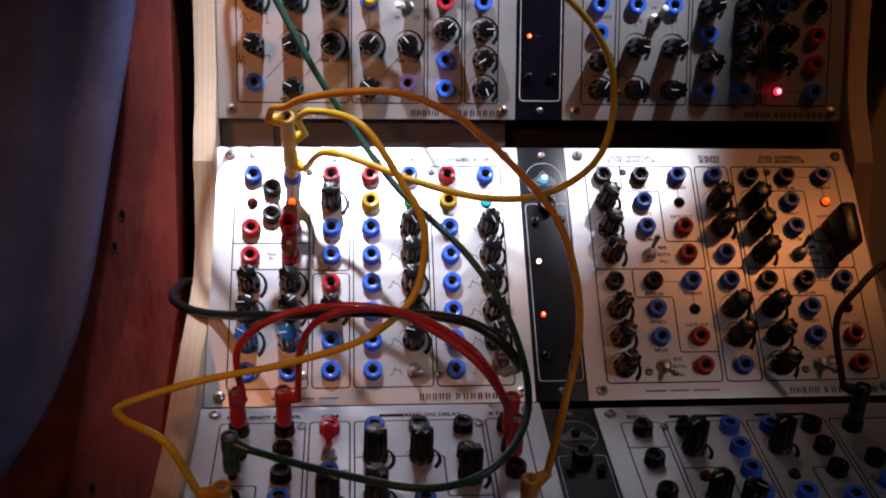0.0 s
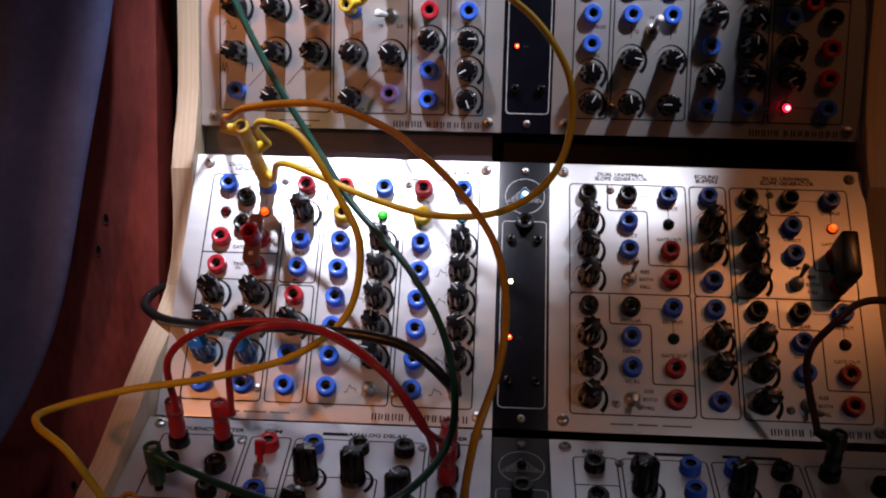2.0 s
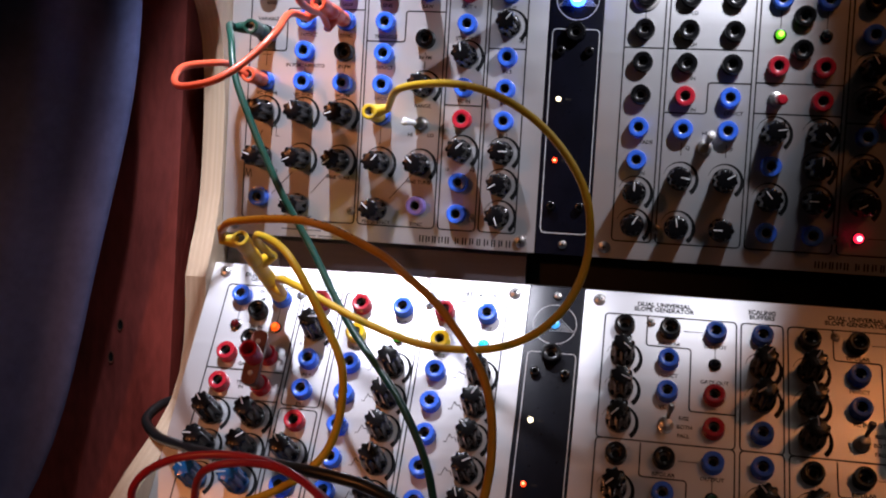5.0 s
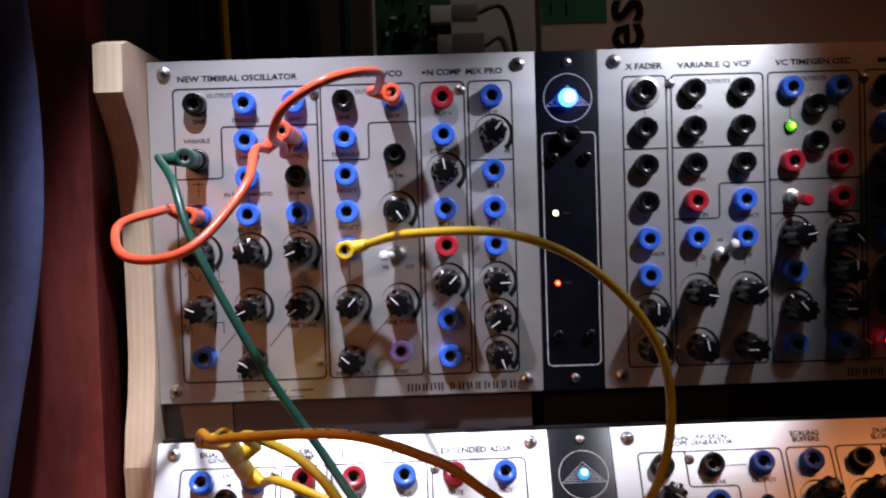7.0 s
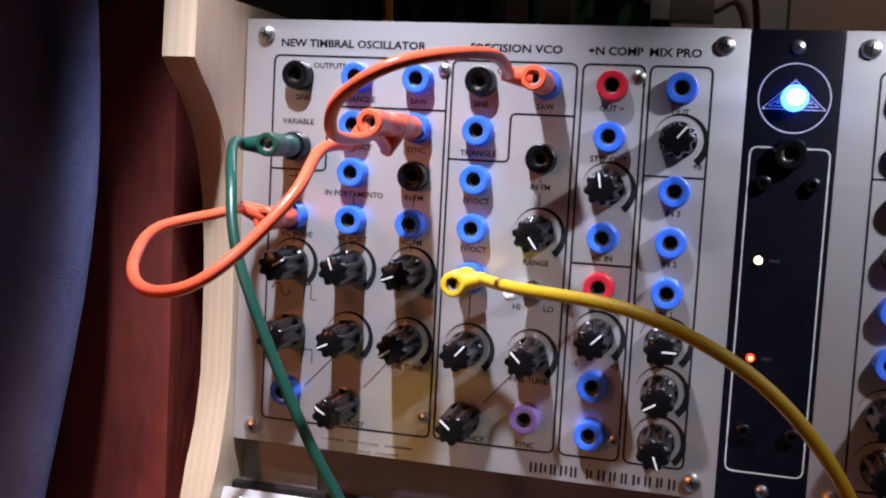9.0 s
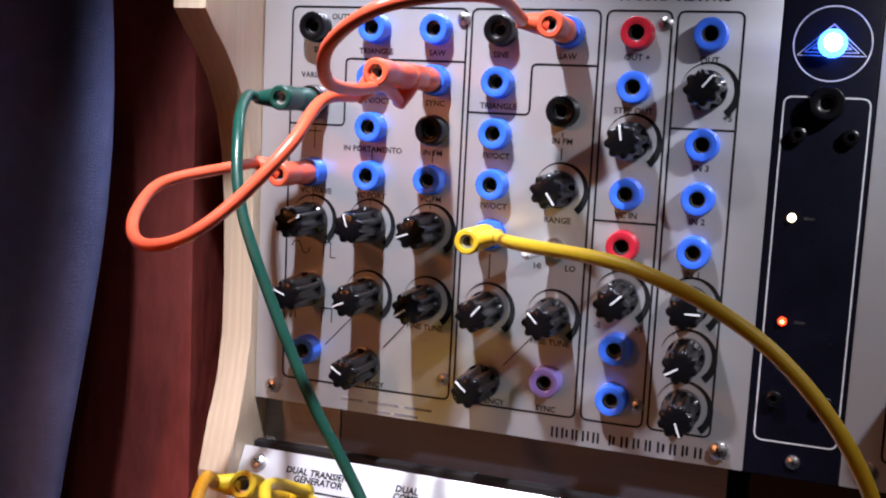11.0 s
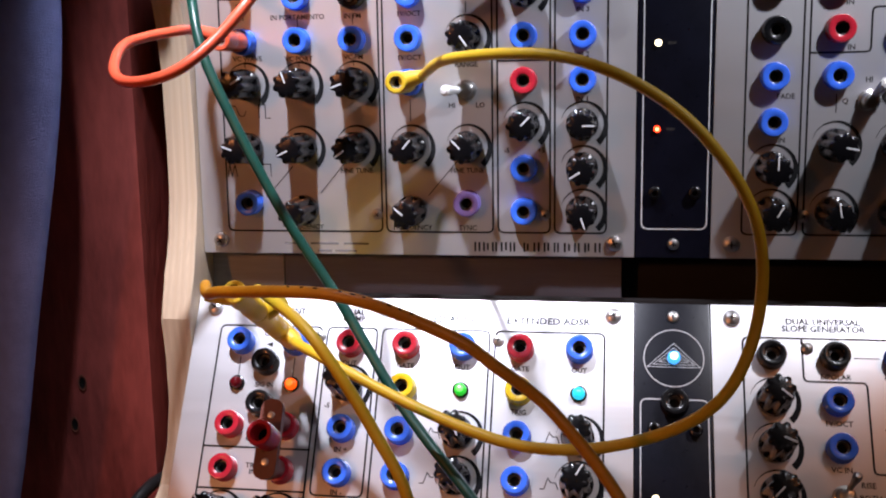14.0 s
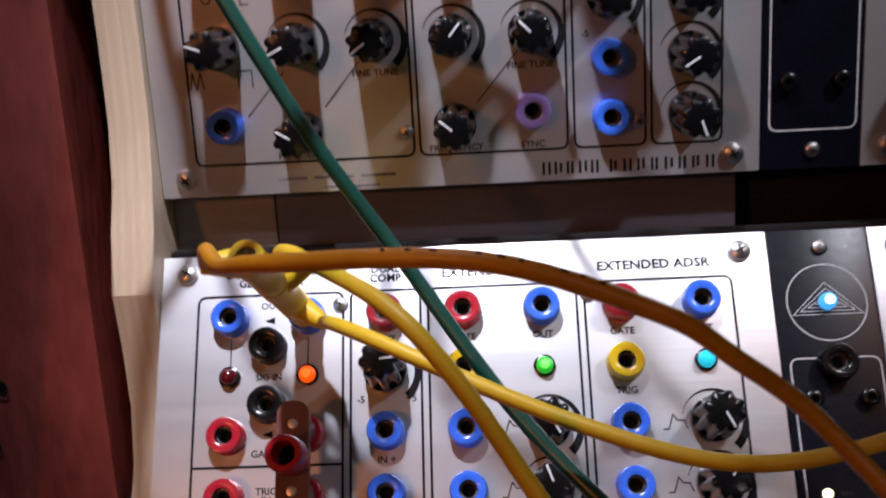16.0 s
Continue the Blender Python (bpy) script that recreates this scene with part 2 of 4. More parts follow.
def words(text, height, mat, width=None, bold=0.0):
    """A mesh of printed words, centred, with capitals of that height."""
    cu = bpy.data.curves.new("words", "FONT")
    cu.body, cu.size, cu.align_x, cu.align_y = text, height / 0.70, "CENTER", "CENTER"
    cu.space_line, cu.resolution_u, cu.extrude = 0.85, 2, 0.00004
    cu.offset = bold
    ob = bpy.data.objects.new("words", cu)
    me = bpy.data.meshes.new_from_object(ob)
    bpy.data.objects.remove(ob)
    if width and len(me.vertices):
        xs = [v.co.x for v in me.vertices]
        k = width / (max(xs) - min(xs))
        for v in me.vertices:
            v.co.x *= k
    me.materials.clear()
    me.materials.append(mat)
    return me


# ---- the tilted rows of the instrument ----
PW, PH, STRIP = 0.1996, 0.1768, 0.0326        # front plate, strip between
GU, GV, GX, GY = 0.0242, 0.0225, 0.0254, 0.0191


def tilted(y, z, lean):
    """The pose of a row: x along it, y up its slope, z out of it; its corner is the upper left one."""
    return Matrix.Translation((0, y, z)) @ Matrix.Rotation(radians(90 - lean), 4, "X")


ROW_A = tilted(0.0016, 0, 0)
ROW_B = tilted(-0.0061, -0.1965, 31.25)
ROW_C = tilted(-0.1114, -0.3493, 68.03)
ROW_D = tilted(-0.1092, -0.3459, 68.03)
RIGHT = Matrix.Translation((PW + STRIP, 0, 0))


def at(c, r):
    return GU + GX * c, -(GV + GY * r)


# jack, knob, switch, lamp and screw meshes, shared by all that look alike
JACK_PROFILE = [(0.0060, 0), (0.0060, 0.0010), (0.0058, 0.0014), (0.0058, 0.0054), (0.0054, 0.0062), (0.0042, 0.0064), (0.0029, 0.0058), (0.0028, 0.0004), (0, 0.0004)]
JACKS = {k: mesh_of(lathe(JACK_PROFILE, 22, [0, 0, 0, 0, 0, 0, 1, 1]), [m, HOLE], name="jack") for k, m in (("b", BLUE), ("r", RED), ("k", BLACK), ("y", YELLOW), ("p", LILAC))}
SLEEVE = mesh_of(lathe([(0.0028, 0.0006), (0.0028, 0.0036), (0.0023, 0.0036), (0.0022, 0.0006)], 16), DULL, name="sleeve")
BIG_NUT = mesh_of(lathe([(0.0082, 0.0), (0.0082, 0.0016), (0.0070, 0.0024), (0.0061, 0.0024), (0.0061, 0.0)], 22), CHROME, name="nut")


def knob_mesh(mat):
    bm = bmesh.new()
    seg, lobes = 64, 8
    prof = [(0.0070, 0.0006), (0.0070, 0.0040), (0.0067, 0.0048), (0.0066, 0.0054), (0.0064, 0.0190), (0.0061, 0.0205), (0.0054, 0.0210), (0.0028, 0.0213), (0.0, 0.0214)]
    rings = []
    for n, (r, z) in enumerate(prof):
        depth = 0.0 if n < 2 or n > 6 else (0.0012 if n < 6 else 0.0008)
        ring = []
        for k in range(seg if r else 1):
            a = 2 * math.pi * k / seg
            rr = r - depth * (0.5 - 0.5 * math.cos(lobes * a)) ** 1.5
            ring.append(bm.verts.new((rr * math.cos(a), rr * math.sin(a), z)))
        rings.append(ring)
    for a, b in zip(rings, rings[1:]):
        for k in range(seg):
            q = list(dict.fromkeys([a[k], a[(k + 1) % seg], b[(k + 1) % len(b)], b[k % len(b)]]))
            bm.faces.new(q)
    bm.faces.new(rings[0])
    return mesh_of(bm, mat, name="knob")


KNOBS = {"N": knob_mesh(KNOB), "U": knob_mesh(KNOB_BLUE)}
POINTER = mesh_of(box(bmesh.new(), -0.00034, 0.0004, 0.0206, 0.00034, 0.0056, 0.02155, 0.0001), WHITE_INK, name="pointer")


def crescent():
    bm = bmesh.new()
    inner, outer = [], []
    for k in range(37):
        a = radians(165 - 215 * k / 36)
        w = 0.00005 + 0.0026 * (k / 36) ** 1.3
        for ring, r in ((inner, 0.0092), (outer, 0.0093 + w)):
            ring.append(bm.verts.new((r * math.cos(a), r * math.sin(a), 0.00012)))
    for k in range(36):
        bm.faces.new((inner[k], outer[k], outer[k + 1], inner[k + 1]))
    return mesh_of(bm, INK, False, "crescent")


CRESCENT = crescent()

def screw_mesh():
    bm = lathe([(0.0036, 0.0), (0.0036, 0.0006), (0.0031, 0.0017), (0.0018, 0.0024), (0.0, 0.0026)], 18)
    return mesh_of(bm, STEEL, name="screw")


SCREW = screw_mesh()
CROSS = mesh_of(box(box(bmesh.new(), -0.0016, -0.0003, 0.0021, 0.0016, 0.0003, 0.0027), -0.0003, -0.0016, 0.0021, 0.0003, 0.0016, 0.00272), HOLE, False, "cross")
SMALL_SCREW = screw_mesh()
SMALL_SCREW.transform(Matrix.Scale(0.72, 4))
SWITCH_BODY = mesh_of(lathe([(0.0046, 0), (0.0046, 0.0018), (0.0036, 0.0022), (0.0032, 0.0070), (0.0024, 0.0074), (0, 0.0074)], 12), STEEL, name="bushing")
SWITCH_LEVER = mesh_of(lathe([(0.0011, 0.006), (0.0012, 0.011), (0.0019, 0.016), (0.0019, 0.0172), (0.0012, 0.0182), (0, 0.0184)], 12), STEEL, name="lever")
WHITE_LEVER = mesh_of(lathe([(0.0016, 0.006), (0.0018, 0.011), (0.0024, 0.016), (0.0024, 0.0174), (0.0014, 0.0184), (0, 0.0186)], 12), WHITE, name="lever")
RED_LEVER = mesh_of(lathe([(0.0016, 0.006), (0.0018, 0.011), (0.0030, 0.012), (0.0030, 0.0190), (0.0020, 0.0200), (0, 0.0202)], 14), RED, name="lever")
LEDS = {k: mesh_of(lathe([(0.0027, 0), (0.0027, 0.0020), (0.0024, 0.0032), (0.0016, 0.0041), (0, 0.0045)], 18, [0, 0, 0, 1]), [m, LED.get(k + "_core", m)], name="led") for k, m in LED.items() if not k.endswith("_core")}
LED_RIM = mesh_of(lathe([(0.0036, 0), (0.0035, 0.0010), (0.0028, 0.0012), (0.0027, 0.0)], 18), BLACK, name="rim")


def spin(deg):
    return Matrix.Rotation(radians(deg), 4, "Z")


def fit_jack(owner, kind, c, r):
    x, y = at(c, r)
    j = part("banana_jack", JACKS[kind], owner, pose(x, y, 0.0016, 0, 0, random.uniform(0, 40)))
    part("contact_sleeve", SLEEVE, j, label="bright metal contact sleeve")
    return j


def fit_knob(owner, c, r, turn, kind="N", arc=True):
    x, y = at(c, r)
    k = part("knob", KNOBS[kind], owner, pose(x, y, 0.0017, 0, 0, turn))
    part("pointer_line", POINTER, k, label="white pointer line")
    if arc:
        part("printed_scale", CRESCENT, owner, pose(x, y, 0.0016))


def fit_switch(owner, c, r, tilt=18, lean=0, lever=None):
    x, y = at(c, r)
    s = part("toggle_switch", SWITCH_BODY, owner, pose(x, y, 0.0016))
    part("lever", lever or SWITCH_LEVER, s, pose(0, 0, 0, tilt, lean, 0))


def fit_led(owner, c, r, colour, z=0.0016):
    x, y = at(c, r)
    e = part("indicator_light", LEDS[colour], owner, pose(x, y, z), label=LED[colour].name.replace("_", " "))
    part("rim", LED_RIM, e)


def fit_screw(owner, u, v, small=False):
    s = part("screw", SMALL_SCREW if small else SCREW, owner, pose(u, -v, 0.0016, 0, 0, random.uniform(0, 90)))
    part("cross_slot", CROSS, s, Matrix.Scale(0.72, 4) if small else None)


def line(owner, pts, r=0.0022, closed=False, width=0.0008, mat=None, grid=True):
    p = [at(*q) for q in pts] if grid else [(u, -v) for u, v in pts]
    me = mesh_of(ribbon(bmesh.new(), rounded(p, r, closed), width, 0.0017, closed), mat or INK, False, "printed_line")
    return part("printed_line", me, owner)


def outline(owner, c0, r0, c1, r1):
    return line(owner, [(c0, r0), (c1, r0), (c1, r1), (c0, r1)], 0.0028, True)


WORDS = {}


def say(owner, text, c, r, height=0.0022, width=None, mat=None, name="lettering"):
    key = (text, height, width, (mat or FINE_INK).name)
    if key not in WORDS:
        WORDS[key] = words(text, height, mat or FINE_INK, width, 0.00012 if mat else 0.00006)
    x, y = at(c, r)
    return part(name, WORDS[key], owner, pose(x, y, 0.00166))


def title(owner, text, c, width=None, lines=1):
    return say(owner, text, c, -0.68 if lines == 1 else -0.72, 0.0030 if lines == 1 else 0.0026, width, INK, "title")


def bars(owner, c, r, widths, height, mat=None, name="printed_bar"):
    """Writing that cannot be read: plain bars."""
    x, y = at(c, r)
    x -= sum(widths) / 2
    for w in widths:
        bm = box(bmesh.new(), x + w * 0.08, y - height / 2, 0.00161, x + w * 0.92, y + height / 2, 0.00168)
        part(name, mesh_of(bm, mat or FINE_INK, False), owner)
        x += w


def maker_mark(owner, c=5.25, r=7.86):
    """The maker's name as two groups of plain upright strokes."""
    x, y = at(c, r)
    x -= 0.0295
    for k in range(13):
        w = 0.0040 if k < 5 else 0.0045
        x += 0.0022 if k == 5 else 0
        bm = bmesh.new()
        for a, thick, low, high in ((0.0005, 0.00085, -0.0021, 0.0021), (0.0024 - 0.0002 * (k % 3), 0.00085, -0.0021 + 0.0006 * (k % 2), 0.0021 - 0.0005 * (k % 4 == 1))):
            box(bm, x + a, y + low, 0.00161, x + a + thick, y + high, 0.0017)
        part("maker_mark_block", mesh_of(bm, INK, False), owner)
        x += w


def front_plate(width, mat):
    bm = box(bmesh.new(), 0, -PH, 0, width, 0, 0.0016, 0.0005)
    return mesh_of(bm, mat, name="front_plate")


PLATE = front_plate(PW, ALU)
STRIP_PLATE = front_plate(STRIP - 0.0008, BLACK_PANEL)


def module(name, row, label, right=False, inner=()):
    root = new(name)
    root.empty_display_size = 0.02
    root.matrix_world = row @ (RIGHT if right else Matrix())
    tagged(root, label, "synthesizer panel", "panels of the instrument")
    part("front_plate", PLATE, root)
    for u, v in ((0.0087, 0.0063), (PW - 0.0087, 0.0063), (0.0087, PH - 0.0063), (PW - 0.0087, PH - 0.0063)):
        fit_screw(root, u, v)
    for c, r in inner:
        x, y = at(c, r)
        fit_screw(root, x, -y, True)
    return root

# ---- upper row, first panel: oscillators ----
a1 = module("synth_panel", ROW_A, "brushed aluminium oscillator panel patched with orange and green cables", inner=((2.40, -0.22), (2.36, 7.1), (5.37, -0.2), (5.36, 7.1)))
for c, r, k in ((0, 0, "k"), (1, 0, "b"), (2, 0, "b"), (0, 1.5, "k"), (1, 1, "b"), (2, 1, "b"), (1, 2, "b"), (2, 2, "k"), (0, 3, "b"), (1, 3, "b"), (2, 3, "b"), (0, 6.82, "b"),
                (3, 0, "k"), (4, 0, "b"), (3, 1, "b"), (3, 2, "b"), (3, 3, "b"), (3, 4, "b"), (4, 1.5, "k"), (4, 6.82, "p"),
                (5, 0, "r"), (5, 1, "b"), (5, 3, "b"), (5, 4, "r"), (5, 6, "b"), (5, 7, "b"), (6, 0, "b"), (6, 2, "b"), (6, 3, "b"), (6, 4, "b")):
    fit_jack(a1, k, c, r)
for c, r, turn in ((0, 4, -60), (1, 4, 20), (2, 4, 110), (0, 5.5, 70), (1, 5.5, 115), (2, 5.5, 125), (1, 7, 60), (3, 5.5, -40), (4, 5.5, 45), (3, 7, 50), (4, 3, -145),
                   (5, 2, 10), (5, 5, -45), (6, 1, -38), (6, 5, -90), (6, 6, 122), (6, 7, -160)):
    fit_knob(a1, c, r, turn, arc=(c, r) not in ((1, 7), (3, 7), (0, 5.5)))
fit_switch(a1, 4, 4.2, 0, -24, WHITE_LEVER)
outline(a1, -0.45, -0.42, 2.45, 7.52)
outline(a1, 2.53, -0.42, 4.45, 7.52)
outline(a1, 4.54, -0.42, 5.45, 7.52)
outline(a1, 5.53, -0.42, 6.42, 7.52)
line(a1, [(2.45, 0.62), (0.5, 0.62), (0.5, 2.0), (-0.45, 2.0)])
line(a1, [(4.45, 0.62), (3.48, 0.62), (3.48, 1.6), (2.53, 1.6)])
line(a1, [(4.54, 3.55), (5.45, 3.55)])
line(a1, [(5.53, 1.72), (6.42, 1.72)])
for q in (((0.3, 6.7), (0.82, 5.95)), ((1.32, 6.6), (1.8, 5.85)), ((3.3, 6.65), (3.85, 5.8)), ((1, 2.48), (1, 2.68)), ((2, 2.4), (2, 2.65)), ((0, 3.45), (0, 3.6)), ((1, 3.45), (1, 3.6)), ((2, 3.4), (2, 3.6)), ((4, 1.9), (4, 2.0)), ((4, 2.2), (4, 2.45)), ((3, 4.4), (3, 4.9)), ((0, 2.05), (0, 2.5)), ((-0.12, 2.14), (0.12, 2.14))):
    line(a1, q, width=0.0004)
line(a1, [(-0.35, 4.62), (-0.3, 4.5), (-0.22, 4.5), (-0.14, 4.75), (-0.06, 4.75), (-0.02, 4.62)], 0.0008, width=0.0004)
line(a1, [(0.22, 4.8), (0.22, 4.48), (0.34, 4.48), (0.34, 4.8), (0.44, 4.8)], 0.0001, width=0.0004)
line(a1, [(0.22, 6.2), (0.22, 5.9), (0.4, 5.9), (0.4, 6.2)], 0.0001, width=0.0004)
line(a1, [(-0.42, 6.2), (-0.38, 5.9), (-0.34, 6.2), (-0.28, 5.9), (-0.24, 6.2)], 0.0001, width=0.0004)
title(a1, "NEW TIMBRAL OSCILLATOR", 0.86, 0.0615)
title(a1, "PRECISION VCO", 3.5, 0.036)
title(a1, "÷N COMP", 5.0, 0.0205)
title(a1, "MIX PRO", 5.87, 0.0190)
for t, c, r in (("OUTPUTS", 0.5, -0.22), ("SINE", 0.06, 0.46), ("TRIANGLE", 1, 0.46), ("SAW", 2, 0.46), ("VARIABLE", 0, 0.98), ("1V/OCT", 1.05, 1.46), ("SYNC", 2, 1.46), ("IN PORTAMENTO", 1, 2.46), ("IN FM", 2, 2.46),
                ("VC WAVE", 0.05, 3.4), ("VC PORT", 1, 3.42), ("VC FM", 2, 3.4), ("FINE TUNE", 2, 6.06), ("FREQUENCY", 1, 7.42), ("OUTPUTS", 3.5, -0.22), ("SINE", 3, 0.46), ("SAW", 4, 0.46), ("TRIANGLE", 3, 1.46),
                ("1V/OCT", 3, 2.44), ("1V/OCT", 3, 3.44), ("IN FM", 4, 2.08), ("RANGE", 4, 3.62), ("HI", 3.74, 4.55), ("LO", 4.24, 4.55), ("FINE TUNE", 4, 6.06), ("SYNC", 4, 7.42), ("FREQUENCY", 3, 7.42),
                ("OUT +", 5, 0.44), ("STEP OUT", 5, 1.44), ("VC IN", 5, 3.42), ("-5", 4.7, 5.6), ("+5", 5.3, 5.6), ("OUT", 6, 0.46), ("+5", 6.3, 1.5), ("IN 3", 6, 2.44), ("IN 2", 6, 3.44), ("IN 1", 6, 4.44)):
    say(a1, t, c, r)
maker_mark(a1)
bars(a1, 1.4, 7.82, [0.012, 0.016, 0.014], 0.0010, FAINT_INK)
bars(a1, 1.6, 8.0, [0.008, 0.012], 0.0010, FAINT_INK)

# ---- upper row, second panel: filter and timing ----
a2 = module("synth_panel", ROW_A, "brushed aluminium synthesizer panel with cross fader and filter", True, inner=((0.53, -0.2), (4.55, -0.2), (0.55, 7.1), (4.5, 7.1)))
for c, r, k in ((0, 0, "k"), (0, 1, "k"), (0, 2, "k"), (0, 3, "k"), (0, 4, "b"), (0, 5, "b"), (1, 0, "k"), (1, 1, "k"), (1, 2, "k"), (1, 3, "r"), (1, 4, "b"), (2, 0, "k"), (2, 1, "k"), (2, 2, "k"), (2, 3, "b"), (2, 4, "b"),
                (3, 0, "b"), (4, 0, "b"), (3.5, 0.5, "k"), (3.5, 1.5, "k"), (3, 2, "r"), (4, 2, "r"), (4, 3, "r"), (3, 5, "b"), (3, 7, "b"), (4, 7, "b"),
                (5, 0, "k"), (5, 1, "b"), (5, 4, "b"), (5.5, 3.5, "r"), (6, 0, "b"), (6, 1, "r"), (6, 2, "r"), (6, 3, "k"), (6, 4, "k"), (6, 5, "r"), (6, 6, "r"), (6, 7, "b")):
    fit_jack(a2, k, c, r)
part("jack_nut", BIG_NUT, a2, pose(*at(0, 0), 0.0016))
for c, r, turn in ((0, 6, 0), (0, 7, -30), (1, 5.5, -100), (2, 5.5, -60), (1, 7, 10), (2, 7, 90), (3, 4, -80), (4, 4, -140), (3, 6, 40), (4, 5, 0), (4, 6, 90), (5, 2, 30), (5, 3, -60), (5, 5, 30), (5, 6, 120)):
    fit_knob(a2, c, r, turn, arc=(c, r) != (2, 7))
fit_switch(a2, 1.5, 4.55, -25, 12, WHITE_LEVER)
fit_switch(a2, 3, 3.0, 5, 5, RED_LEVER)
fit_led(a2, 3, 1.05, "lime")
fit_led(a2, 4, 1.05, "off")
fit_led(a2, 5, 7, "pink")
outline(a2, -0.45, -0.42, 0.45, 7.52)
outline(a2, 0.55, -0.42, 2.45, 7.52)
outline(a2, 2.55, -0.42, 4.45, 7.52)
outline(a2, 4.55, -0.42, 6.42, 7.52)
line(a2, [(-0.45, 1.55), (0.45, 1.55)])
line(a2, [(0.55, 1.55), (2.45, 1.55)])
line(a2, [(2.45, 2.55), (1.5, 2.55), (1.5, 3.5), (0.55, 3.5)])
line(a2, [(2.55, 2.5), (4.45, 2.5)])
line(a2, [(2.55, 3.42), (4.45, 3.42)])
line(a2, [(4.55, 3.6), (5.2, 3.6), (5.2, 3.45), (6.42, 3.45)])
for q in (((0, 0.35), (0, 0.7)), ((1, 4.4), (1, 4.8)), ((2, 4.4), (2, 4.8)), ((3, 0.3), (3, 0.9)), ((4, 0.3), (4, 0.9)), ((5.2, 7), (5.8, 7))):
    line(a2, q, width=0.0004)
title(a2, "X FADER", 0, 0.0195)
title(a2, "VARIABLE Q VCF", 1.45, 0.0385)
title(a2, "VC TIMEGEN OSC", 3.5, 0.040)
bars(a2, 5.5, -0.68, [0.014, 0.010, 0.012], 0.0024, INK)
for t, c, r in (("OUTPUTS", 1.5, -0.22), ("LO", 1.1, 0.46), ("CH", 1.1, 1.42), ("IN", 1.15, 2.44), ("IN", 1.2, 3.4), ("FADE", 0.2, 4.44), ("IN", 0.15, 5.4), ("HI", 1.5, 4.1), ("Q", 1.14, 4.56), ("F", 2.12, 4.56), ("1V/OCT", 2.1, 3.46), ("OUTPUTS", 3.5, -0.22)):
    say(a2, t, c, r)
maker_mark(a2)

# ---- middle row, first panel: transients and envelopes ----
b1 = module("synth_panel", ROW_B, "bright brushed aluminium synthesizer panel with two envelope sections", inner=((1.42, -0.2), (1.35, 7.1), (4.6, -0.2), (4.6, 7.1)))
for c, r, k in ((0, 0, "b"), (1, 0, "b"), (0.5, 0.5, "k"), (0.5, 1.5, "k"), (0, 2, "r"), (1, 2, "r"), (0, 3, "r"), (1, 3, "r"), (0, 7, "b"), (1, 7, "b"), (2, 0, "r"), (2, 2, "b"), (2, 3, "b"), (2, 4, "r"), (2, 6, "b"), (2, 7, "b"),
                (3, 0, "r"), (3, 1, "y"), (5, 0, "r"), (5, 1, "y"), (4, 0, "b"), (6, 0, "b"), *[(c, r, "b") for c in (3, 5) for r in range(2, 8)]):
    fit_jack(b1, k, c, r)
for c, r, turn in ((0, 4, 40), (1, 4, 30), (0, 5, 90), (1, 5, -50), (2, 1, -85), (2, 5, 40), (4, 2, -150), (4, 3, 20), (4, 4, 40), (4, 5, 0), (4, 6, 80), (6, 2, -155), (6, 3, -30), (6, 4, 45), (6, 5, -60), (6, 6, 20)):
    fit_knob(b1, c, r, turn)
fit_knob(b1, 0, 6, 60, "U")
fit_knob(b1, 1, 6, 100, "U")
fit_switch(b1, 4, 7, 20, 10)
fit_switch(b1, 6, 7, 20, 0)
for c, colour in ((0, "off_red"), (1, "orange"), (4, "green"), (6, "cyan")):
    fit_led(b1, c, 1, colour)
outline(b1, -0.45, -0.42, 1.45, 7.52)
outline(b1, 1.55, -0.42, 2.45, 3.5)
outline(b1, 1.55, 3.6, 2.45, 7.52)
outline(b1, 2.55, -0.42, 4.45, 7.52)
outline(b1, 4.55, -0.42, 6.42, 7.52)
line(b1, [(-0.45, 2.5), (1.45, 2.5)])
line(b1, [(-0.45, 3.45), (1.45, 3.45)])
for q in (((0, 0.35), (0, 0.85)), ((1, 0.35), (1, 0.85))):
    line(b1, q, width=0.0004)
for c in (3, 5):
    for r in range(2, 8):
        line(b1, [(c + 0.4, r + 0.12), (c + 0.47, r + 0.12), (c + 0.53, r - 0.12), (c + 0.58, r - 0.02), (c + 0.66, r - 0.02), (c + 0.70, r + 0.12)], 0.0001, width=0.0004)
title(b1, "DUAL TRANSIENT\nGENERATOR", 0.5, None, 2)
title(b1, "DUAL\nCOMP", 2, None, 2)
title(b1, "EXTENDED ADSR", 3.45, 0.0365)
title(b1, "EXTENDED ADSR", 5.45, 0.0365)
for t, c, r in (("OUTPUTS", 0.65, -0.22), ("SIG IN", 0.5, 1.02), ("GATE", 0.45, 2.3), ("TRIG\nIN", 0.5, 2.98), ("OUT", 4, 0.46), ("OUT", 6, 0.46), ("GATE", 3, 0.46), ("GATE", 5, 0.46), ("TRIG", 3, 1.46), ("TRIG", 5, 1.46), ("OUT", 2, 0.44), ("-5", 1.68, 1.46), ("+5", 2.32, 1.46), ("IN +", 2, 2.46), ("IN -", 2, 3.42)):
    say(b1, t, c, r)
maker_mark(b1)
bars(b1, 1.4, 7.85, [0.012, 0.016, 0.014], 0.0010, FAINT_INK)
for s in (1, -1):
    bm = bmesh.new()
    bm.faces.new([bm.verts.new((x, y * s, 0)) for x, y in ((-0.0016, 0), (0.0016, 0.0012), (0.0016, -0.0012))])
    part("printed_arrow", mesh_of(bm, INK, False), b1, pose(*at(0.5, 0.04 if s > 0 else 1.98), 0.00175))

